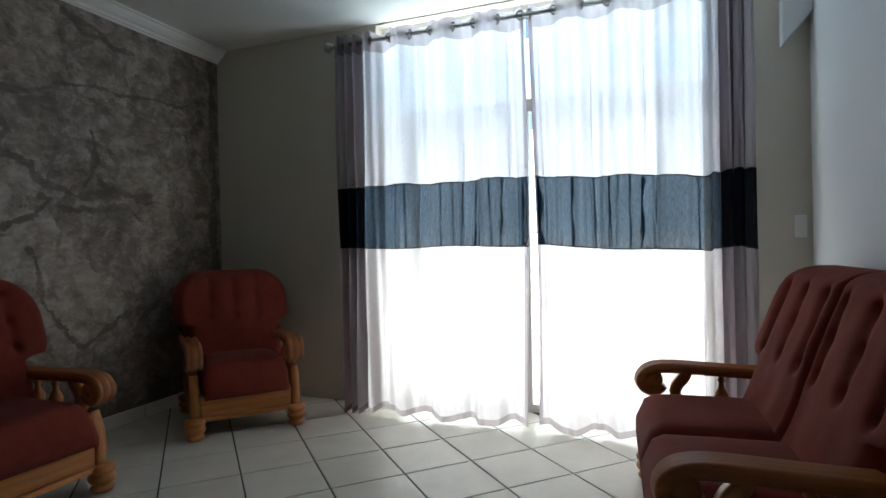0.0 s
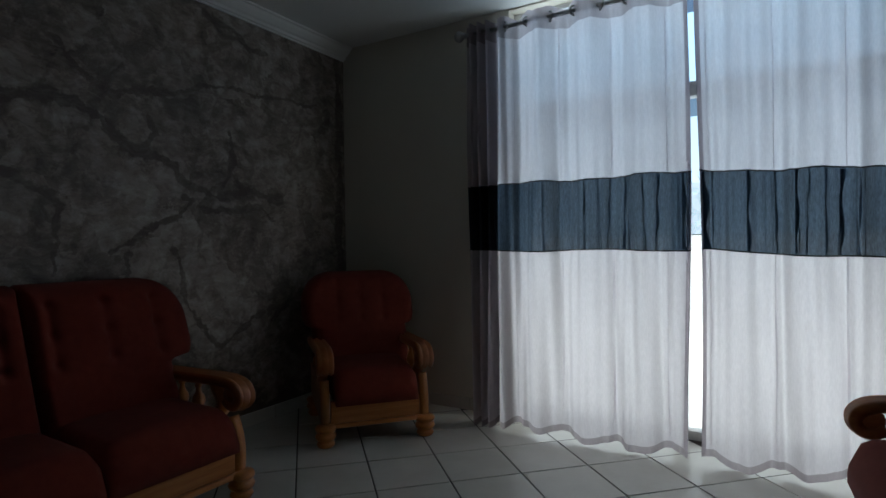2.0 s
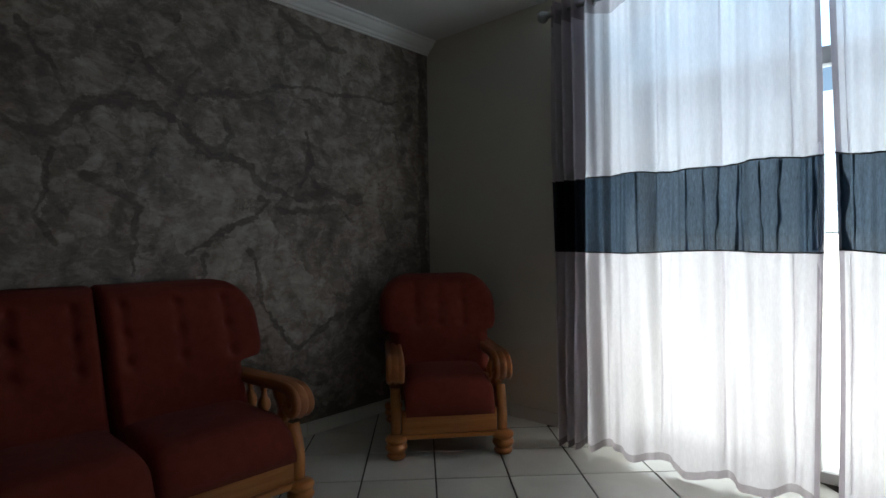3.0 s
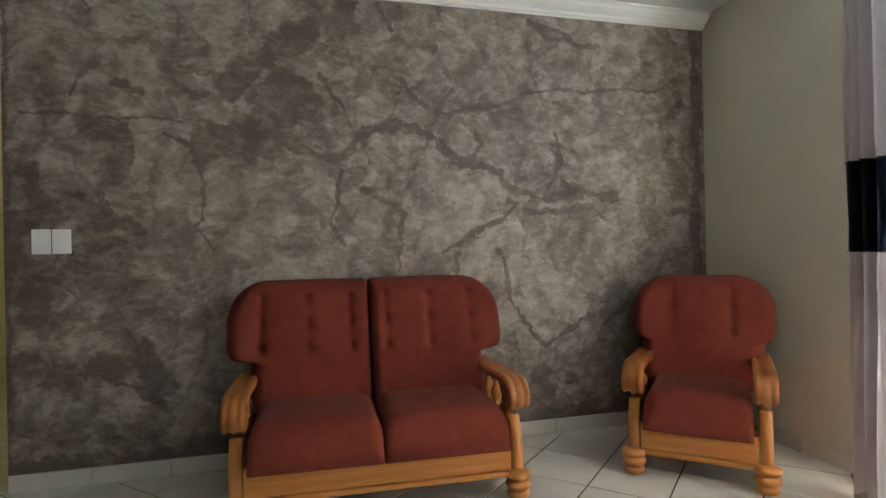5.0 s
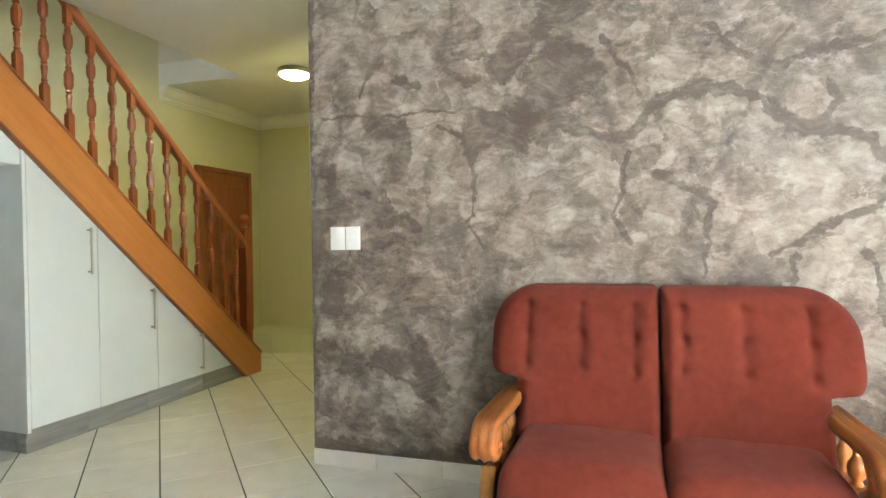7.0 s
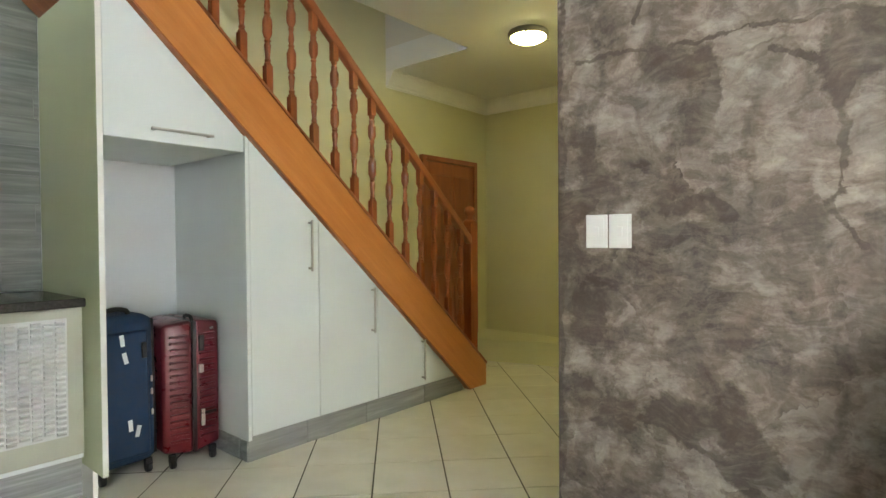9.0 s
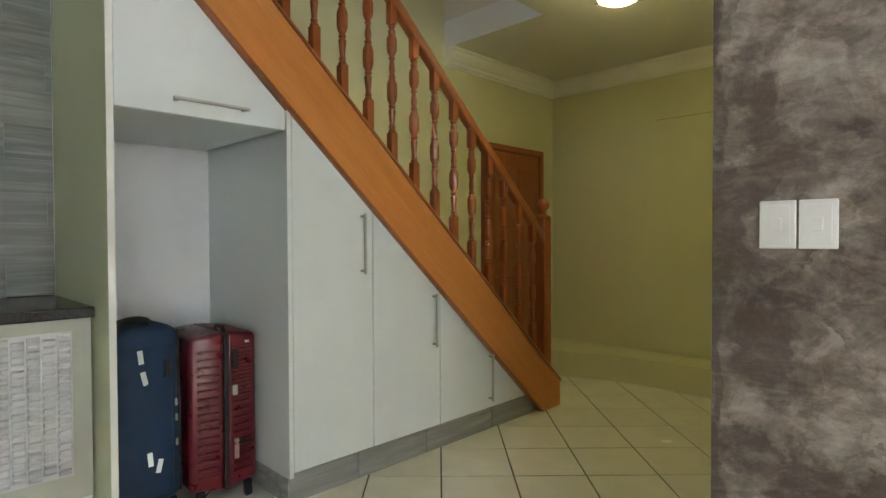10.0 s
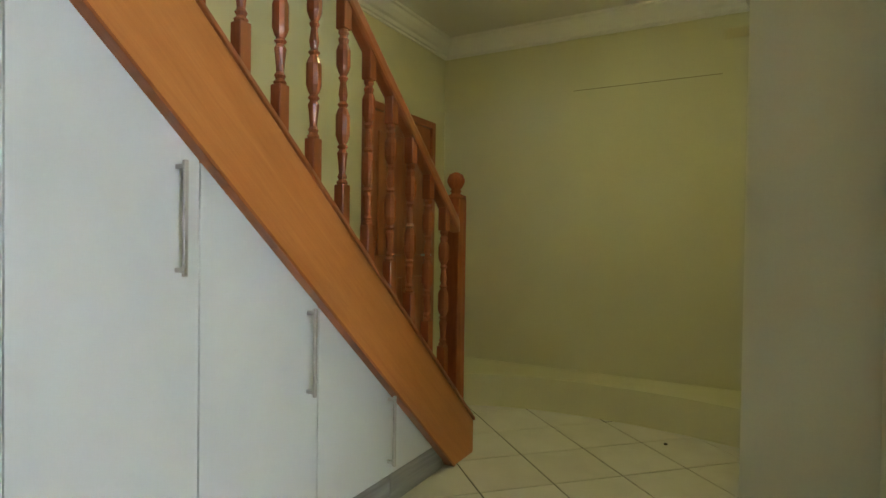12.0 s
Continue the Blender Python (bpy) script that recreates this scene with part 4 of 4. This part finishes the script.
def baluster_mesh():
    """Square ends and a turned middle with two thick eight-sided collars."""
    bm = bmesh.new()
    box(bm, -0.021, -0.021, -0.03, 0.021, 0.021, 0.15, bevel=0.003, seg=1)
    box(bm, -0.021, -0.021, 0.70, 0.021, 0.021, 0.84, bevel=0.003, seg=1)
    prof = [(0.017, 0.15), (0.021, 0.158), (0.013, 0.168), (0.018, 0.178), (0.012, 0.19), (0.016, 0.235), (0.019, 0.262), (0.012, 0.275), (0.02, 0.284), (0.013, 0.294), (0.019, 0.304),
            (0.026, 0.325), (0.026, 0.395), (0.019, 0.415), (0.013, 0.425), (0.02, 0.434), (0.012, 0.445), (0.017, 0.47), (0.011, 0.515), (0.018, 0.528), (0.012, 0.538), (0.019, 0.55), (0.026, 0.57), (0.026, 0.625), (0.019, 0.645), (0.012, 0.632), (0.02, 0.665), (0.013, 0.676), (0.02, 0.688), (0.017, 0.70)]
    lathe(prof, 10, None, bm)
    return bm


first = part("baluster", baluster_mesh(), "bal", stair, "turned red-brown baluster")
for i in range(26):
    x = XB + 0.152 * (i + 1) - 0.005
    if x > XT - 0.05:
        break
    ob = first if i == 0 else first.copy()
    if i:
        scene.collection.objects.link(ob)
    ob.location = (x, -2.263, high(x) + 0.012)

# ---- cupboards under the stairs ----
DY0, DY1 = -2.288, -2.270


def bar_handle(x0, z0, x1, z1, parent):
    """Square steel bar handle on two feet."""
    bm = bmesh.new()
    t = 0.006
    box(bm, min(x0, x1) - t, DY1 + 0.026, min(z0, z1) - t, max(x0, x1) + t, DY1 + 0.038, max(z0, z1) + t, bevel=0.002, seg=1)
    for x, z in ((x0, z0), (x1, z1)):
        dx, dz = (0.010, 0.0) if z0 == z1 else (0.0, 0.010)
        dx, dz = math.copysign(dx, (x0 + x1) / 2 - x), math.copysign(dz, (z0 + z1) / 2 - z)
        box(bm, x + dx - 0.006, DY1, z + dz - 0.006, x + dx + 0.006, DY1 + 0.027, z + dz + 0.006)
    return part("handle", bm, "chrome", parent, "brushed steel bar handle")


ZK = 0.135
G = 0.003


def cupboard(label, points, handle):
    c = thing("cupboard", label, "cupboard", group="cupboards under the stairs")
    d = part("door", prism(points, DY0, DY1, "y", 0.0015), "melamine", c, "white melamine door")
    bar_handle(*handle, d)
    return c


def under(x):
    return low(x) - 0.018


NX0, NX1, NZ = -1.905, -2.585, 1.65
X1, X2, X3 = -3.052, -3.525, -4.32
c0 = cupboard("white lift-up flap cupboard above the suitcase niche", [(NX1 + 0.012, NZ), (NX0 - 0.004, NZ), (NX0 - 0.004, under(NX0)), (NX1 + 0.012, under(NX1))], (-2.105, 1.705, -2.39, 1.705))
part("bottom_panel", boxes((NX1 + 0.02, SOUTH + 0.01, NZ, NX0 - 0.002, DY0 - 0.002, NZ + 0.018)), "melamine", c0)
c1 = cupboard("tall white cupboard door cut to the slope of the stairs", [(X1 + G, ZK), (NX1 - 0.021, ZK), (NX1 - 0.021, under(NX1 - 0.021)), (X1 + G, under(X1 + G))], (X1 + 0.068, 1.010, X1 + 0.068, 1.295))
part("side_panel", boxes((NX1 - 0.016, SOUTH + 0.01, ZK - 0.02, NX1 + 0.004, DY1 + 0.002, under(NX1))), "melamine", c1, "white side panel of the niche")
c2 = cupboard("white cupboard door with a sloping top under the stairs", [(X2 + G, ZK), (X1 - G, ZK), (X1 - G, under(X1 - G)), (X2 + G, under(X2 + G))], (X2 + 0.052, 0.585, X2 + 0.052, 0.868))
c3 = cupboard("low triangular white cupboard door under the stairs", [(X3, ZK), (X2 - G, ZK), (X2 - G, under(X2 - G)), (X3, under(X3))], (-3.952, 0.185, -3.952, 0.463))
kick = tagged(new("baseboard_cupboards"), "grey wood-look tiled plinth below the cupboards", "plinth", kind="structure")
edges = [NX1 + 0.004, -2.96, -3.42, -3.98, -4.43]
for a, b in zip(edges, edges[1:]):
    part("tile", boxes((b + 0.002, DY0 - 0.02, 0, a - 0.002, DY1 - 0.004, ZK - 0.004), bevel=0.002, seg=1), "kick", kick)
for a, b in ((DY1 - 0.006, -2.36), (-2.362, -2.72), (-2.722, SOUTH)):
    part("tile", boxes((NX1 - 0.014, b + 0.001, 0, NX1 + 0.008, a, ZK - 0.022), bevel=0.002, seg=1), "kick", kick)
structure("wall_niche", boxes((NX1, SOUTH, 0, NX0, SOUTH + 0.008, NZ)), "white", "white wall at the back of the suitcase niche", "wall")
soc = thing("wall_socket", "white plastic wall socket in the niche", "socket")
part("plate", boxes((-2.10, SOUTH + 0.008, 1.12, -2.0, SOUTH + 0.018, 1.22), bevel=0.003), "plastic", soc)
part("socket_holes", boxes((-2.07, SOUTH + 0.0175, 1.17, -2.06, SOUTH + 0.019, 1.18), (-2.04, SOUTH + 0.0175, 1.17, -2.03, SOUTH + 0.019, 1.18), (-2.055, SOUTH + 0.0175, 1.145, -2.045, SOUTH + 0.019, 1.155)), "black", soc)

side = thing("side_panel_board", "tall panel with a green light tint and a pale edge beside the niche", "panel")
part("board", boxes((NX0 - 0.001, SOUTH + 0.002, 0.15, NX0 + 0.020, DY1 - 0.004, 2.45)), "sage", side)
part("edge_strip", boxes((NX0 - 0.002, DY1 - 0.004, 0.15, NX0 + 0.021, DY1, 2.45)), "edge", side, "pale edge strip")
part("plinth", boxes((NX0 + 0.0, SOUTH + 0.002, 0.0, NX0 + 0.02, -2.40, 0.15)), "edge", side)

# ---- kitchen units beside the panel ----
KY = -2.475
for xa, xb in ((NX0 + 0.026, -1.30),):
    u = thing("kitchen_unit", "white base unit with a basket-weave door panel", "kitchen unit")
    part("body", boxes((xa, SOUTH + 0.002, 0.19, xb, KY - 0.02, 0.888)), "melamine", u)
    d = part("door", boxes((xa + 0.002, KY - 0.018, 0.215, xb - 0.002, KY, 0.886), bevel=0.002), "unit_door", u, "cream white door frame")
    wa, wb = xa + 0.068, xa + 0.340
    cols, rows = 6, 21
    cw, ch = (wb - wa) / cols, 0.52 / rows
    panel = part("woven_panel", boxes((wa - 0.004, KY, 0.310, wb + 0.004, KY + 0.0035, 0.842)), "relief", d, "white basket-weave relief panel")
    bm = bmesh.new()
    vs = [bm.verts.new(v) for v in ((0.003, 0, 0.002), (cw - 0.003, 0, 0.002), (cw - 0.003, 0, ch - 0.003), (0.003, 0, ch - 0.003),
                                    (0.006, 0.009, ch * 0.50), (cw - 0.006, 0.009, ch * 0.50), (cw - 0.006, 0.009, ch * 0.75), (0.006, 0.009, ch * 0.75))]
    for f in ((0, 1, 5, 4), (4, 5, 6, 7), (7, 6, 2, 3), (0, 4, 7, 3), (1, 2, 6, 5)):
        bm.faces.new([vs[q] for q in f])
    weave = part("weave", bm, "relief", d)
    weave.location = (wa, KY + 0.0035, 0.316)
    for i in range(cols):
        for j in range(rows):
            z0 = 0.316 + ch * j + (ch / 2 if i % 2 else 0)
            if i + j == 0 or z0 + ch > 0.843:
                continue
            w2 = weave.copy()
            scene.collection.objects.link(w2)
            w2.location = (wa + cw * i, KY + 0.0035, z0)
    hx = wb + 0.030
    part("handle", boxes((hx - 0.006, KY + 0.026, 0.50, hx + 0.006, KY + 0.038, 0.81), (hx - 0.006, KY, 0.51, hx + 0.006, KY + 0.027, 0.522), (hx - 0.006, KY, 0.788, hx + 0.006, KY + 0.027, 0.80)), "chrome", d, "brushed steel bar handle")
    part("plinth", boxes((xa, KY - 0.06, 0.0, xb, KY - 0.045, 0.21)), "kick", u, "grey plinth")
tagged(part("worktop", boxes((NX0 + 0.024, SOUTH + 0.002, 0.890, -1.27, -2.430, 0.930), bevel=0.006), "counter"), "dark polished stone worktop on the kitchen units", "worktop")
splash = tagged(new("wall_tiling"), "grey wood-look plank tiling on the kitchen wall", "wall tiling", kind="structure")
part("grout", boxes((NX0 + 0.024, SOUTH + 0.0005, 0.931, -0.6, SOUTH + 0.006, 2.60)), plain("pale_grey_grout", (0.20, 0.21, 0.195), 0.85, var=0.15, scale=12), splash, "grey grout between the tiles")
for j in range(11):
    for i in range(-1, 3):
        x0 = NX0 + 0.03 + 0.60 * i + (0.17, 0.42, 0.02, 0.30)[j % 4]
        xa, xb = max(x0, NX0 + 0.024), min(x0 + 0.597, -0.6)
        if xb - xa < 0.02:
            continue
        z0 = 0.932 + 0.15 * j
        part("tile", boxes((xa, SOUTH + 0.001, z0, xb, SOUTH + 0.010 + 0.0015 * ((i + j) % 3), z0 + 0.148)), "shaded_walltile", splash)

# ---- suitcases in the niche ----
def rounded(x0, y0, z0, x1, y1, z1, r, seg=4):
    bm = bmesh.new()
    return box(bm, x0, y0, z0, x1, y1, z1, bevel=r, seg=seg)


def caster(parent, x, y):
    part("wheel", lathe([(0.006, -0.012), (0.024, -0.012), (0.026, -0.006), (0.026, 0.006), (0.024, 0.012), (0.006, 0.012)], 14, Matrix.Translation((x, y, 0.026)) @ Matrix.Rotation(math.pi / 2, 4, "Y")), "black", parent, "black castor wheel", smooth=True)
    part("wheel_fork", boxes((x - 0.018, y - 0.014, 0.035, x + 0.018, y + 0.014, 0.075), bevel=0.005), "black", parent)


blue = thing("suitcase", "navy blue fabric suitcase with white tags standing in the niche", "suitcase", pose(-2.078, -2.53, 0, 0, 0.8, 2), "suitcases")
part("body", rounded(-0.170, -0.40, 0.06, 0.155, 0.0, 0.815, 0.07), "blue", blue, smooth=True)
part("front_pocket", rounded(-0.115, -0.30, 0.11, 0.115, 0.016, 0.74, 0.02), "blue", blue, smooth=True)
part("zip", boxes((-0.149, -0.022, 0.10, -0.139, -0.012, 0.79), (0.139, -0.022, 0.10, 0.149, -0.012, 0.79)), "black", blue, "black zip")
part("top_handle", tube(fine_path([(0.060, -0.09, 0.808), (0.055, -0.09, 0.832), (0.02, -0.09, 0.843), (-0.02, -0.09, 0.843), (-0.055, -0.09, 0.832), (-0.060, -0.09, 0.808)]), 0.012, 8), "black", blue, "black grab handle", smooth=True)
part("side_handle", boxes((-0.10, 0.016, 0.60, -0.075, 0.03, 0.68), bevel=0.006), "black", blue)
for pz in (0.47, 0.405, 0.30):
    part("zip_pull", boxes((-0.134, -0.004, pz, -0.124, 0.004, pz + 0.030), bevel=0.002), "chrome", blue, "metal zip pull")
for tx, tz, rot in ((0.012, 0.70, 6), (0.0, 0.612, 12), (-0.015, 0.275, 4), (-0.05, 0.24, -14)):
    tag = part("tag", boxes((-0.010, 0.0, -0.028, 0.010, 0.0022, 0.028)), "plastic", blue, "white luggage tag")
    tag.matrix_basis = pose(tx, 0.0165, tz, 0, rot, 0)
for x in (-0.115, 0.10):
    for y in (-0.36, -0.035):
        caster(blue, x, y)
redc = thing("suitcase", "wine red ribbed hard-shell suitcase beside the blue one", "suitcase", pose(-2.392, -2.47, 0, 0, 0, -3), "suitcases")
for sx in (-1, 1):
    bm = rounded(0.006 * sx, -0.40, 0.065, 0.150 * sx, 0.0, 0.765, 0.018)
    for v in bm.verts:
        # the outer corners are far rounder than the edge along the zip
        q0 = min(1, abs(v.co.x) / 0.150) ** 3
        top = max(0, (v.co.z - 0.70) / 0.065) + max(0, (0.13 - v.co.z) / 0.065)
        v.co.y -= 0.030 * q0 * (v.co.y > -0.2) + 0.012 * top * (v.co.y > -0.2)
        v.co.z += (-1 if v.co.z > 0.4 else 1) * 0.022 * q0
    part("shell", bm, "redcase", redc, "ribbed wine red half shell", smooth=True)
    for k in range(17):
        z = 0.135 + 0.034 * k
        rib = bmesh.new()
        box(rib, 0.030 * sx, -0.03, z, 0.118 * sx, 0.003, z + 0.013, bevel=0.004)
        for v in rib.verts:
            v.co.y -= 0.030 * min(1, abs(v.co.x) / 0.150) ** 3
        part("rib", rib, "redcase", redc)
part("zip", boxes((-0.011, -0.402, 0.07, 0.011, 0.002, 0.762), bevel=0.003), "black", redc, "black zip band")
part("corner_badge", boxes((-0.105, -0.006, 0.71, -0.085, -0.002, 0.722), bevel=0.002), "chrome", redc, "small metal badge")
part("top_handle", tube(fine_path([(0.0, -0.12, 0.75), (0.0, -0.12, 0.778), (0.0, -0.08, 0.785), (0.0, -0.04, 0.778), (0.0, -0.03, 0.75)]), 0.010, 8), "black", redc, smooth=True)
part("lock", boxes((-0.052, -0.002, 0.60, -0.022, 0.008, 0.685), bevel=0.006), "black", redc, "black lock")
for bx in ((-0.045, -0.002, 0.485, -0.020, 0.014, 0.530), (-0.050, -0.002, 0.20, -0.030, 0.012, 0.29)):
    part("buckle", boxes(bx, bevel=0.003), "chrome", redc, "chrome buckle")
part("strap", boxes((-0.11, 0.004, 0.262, -0.03, 0.012, 0.276)), "black", redc)
for x in (-0.105, 0.105):
    for y in (-0.34, -0.035):
        caster(redc, x, y)

# ---- hall: door, lamp, small things ----
DX0, DX1, DZ = -5.68, -4.84, 1.975
door = thing("door_1", "closed brown panelled wooden door at the foot of the stairs", "door", kind="structure")
part("door_frame", boxes((DX0, SOUTH, 0, DX0 + 0.05, SOUTH + 0.05, DZ), (DX1 - 0.05, SOUTH, 0, DX1, SOUTH + 0.05, DZ), (DX0 + 0.05, SOUTH, DZ - 0.05, DX1 - 0.05, SOUTH + 0.05, DZ), bevel=0.005), "doorwood", door, "brown wooden door frame")
leaf = part("door_leaf", boxes((DX0 + 0.053, SOUTH + 0.002, 0.01, DX1 - 0.053, SOUTH + 0.03, DZ - 0.053)), "doorwood", door)
for x0, x1 in ((DX0 + 0.13, -5.31), (-5.26, DX1 - 0.13)):
    for z0, z1 in ((0.2, 0.85), (1.0, 1.80)):
        part("door_panel", boxes((x0, SOUTH + 0.03, z0, x1, SOUTH + 0.04, z1), bevel=0.008), "doorwood", leaf)
part("door_handle", tube([(DX0 + 0.10, SOUTH + 0.03, 1.0), (DX0 + 0.10, SOUTH + 0.07, 1.0), (DX0 + 0.22, SOUTH + 0.07, 1.0)], 0.008, 8), "chrome", door, "steel lever handle")
lamp = thing("ceiling_lamp", "round flush ceiling lamp, lit, with a steel rim", "ceiling lamp")
LX, LY = -4.42, -1.66
part("base", lathe([(0.10, CEIL - 0.043), (0.135, CEIL - 0.041), (0.142, CEIL - 0.030), (0.142, CEIL - 0.012), (0.132, CEIL - 0.0005)], 28, Matrix.Translation((LX, LY, 0))), "chrome", lamp, "steel rim", smooth=True)
part("diffuser", lathe([(0.004, CEIL - 0.084), (0.05, CEIL - 0.080), (0.09, CEIL - 0.069), (0.118, CEIL - 0.054), (0.125, CEIL - 0.042)], 28, Matrix.Translation((LX, LY, 0))), "glow", lamp, "glowing frosted glass dome", smooth=True)
for k in range(3):
    a = radians(120 * k + 25)
    part("clip", boxes((0.115, -0.012, CEIL - 0.053, 0.160, 0.012, CEIL - 0.036), bevel=0.003), "chrome", lamp).matrix_basis = Matrix.Translation((LX, LY, 0)) @ Matrix.Rotation(a, 4, "Z")
structure("wall_patch_line", boxes((WEST, -2.08, 2.152, WEST + 0.003, -1.155, 2.156)), "crack", "thin dark crack line high on the hall wall", "crack")
sensor = thing("wall_sensor", "small brown box high on the hall wall", "sensor")
part("body", prism([(WEST, 2.36), (WEST + 0.07, 2.40), (WEST + 0.07, 2.45), (WEST, 2.45)], -1.15, -1.003, "y", 0.004), "hallpaint", sensor)
tagged(part("floor_debris", lathe([(0.010, 0.0), (0.012, 0.004), (0.008, 0.008)], 8, Matrix.Translation((-5.33, -1.37, 0.001))), "black"), "small dark scrap lying on the hall tiles", "scrap")

# ---- skirting tiles ----
sk = tagged(new("baseboard_feature"), "cream skirting tiles along the stone-effect wall", "skirting", kind="structure")
sk.matrix_basis = FW
y = 0.0
while y < FW_LEN - 0.02:
    part("tile", boxes((0.0, y + 0.0015, 0, 0.011, min(y + 0.358, FW_LEN), 0.082), bevel=0.002, seg=1), "skirt", sk)
    y += 0.36
sk2 = tagged(new("baseboard_north"), "cream skirting tiles along the window wall", "skirting", kind="structure")
for xa, xb in ((-3.02, WX0), (WX1, EAST)):
    x = xa
    while x < xb - 0.02:
        part("tile", boxes((x + 0.0015, NORTH - 0.011, 0, min(x + 0.358, xb), NORTH, 0.082), bevel=0.002, seg=1), "skirt", sk2)
        x += 0.36

# ---- floor tiles, laid diagonally ----
S, U0, V0 = 0.36, 0.60, 2.69
q = math.sqrt(0.5)
floor_ob = bpy.data.objects["floor"]
tb = bmesh.new()
h = S / 2 - 0.0036
box(tb, -h, -h, -0.010, h, h, 0.0, bevel=0.0018, seg=1)
tile_me = bpy.data.meshes.new("tile")
tb.to_mesh(tile_me)
tb.free()
tile_me.materials.append(M["tile"])
rest = bmesh.new()
turn = Matrix.Rotation(radians(45), 4, "Z")
count = 0
for i in range(-30, 30):
    for j in range(-30, 30):
        u, v = U0 + (i + 0.5) * S, V0 + (j + 0.5) * S
        x, y = (u - v) * q, (u + v) * q
        if not (WEST - 0.1 < x < 3.5 and -3.5 < y < 3.4):
            continue
        if (x < -3.3 and y > -0.8) or (x > 1.05 and y > 0.95) or y < -3.12:
            continue
        near = (-5.6 < x < -1.8 and -2.7 < y < -0.3) or (-3.2 < x < 0.8 and -0.3 <= y < 3.3)
        if near and count < 298:
            ob = new("tile", tile_me)
            ob.parent = floor_ob
            ob.matrix_basis = Matrix.Translation((x, y, 0.0006 * math.sin(i * 7 + j * 13))) @ turn
            count += 1
        else:
            box(rest, x - 0.001, y - 0.001, -0.01, x + 0.001, y + 0.001, -0.009)
            m = Matrix.Translation((x, y, 0)) @ turn
            vs = [rest.verts.new(m @ Vector((a, b, -0.0003))) for a, b in ((-h, -h), (h, -h), (h, h), (-h, h))]
            rest.faces.new(vs)
tagged(part("tiles_beyond", rest, "tile", floor_ob), kind="stuff")
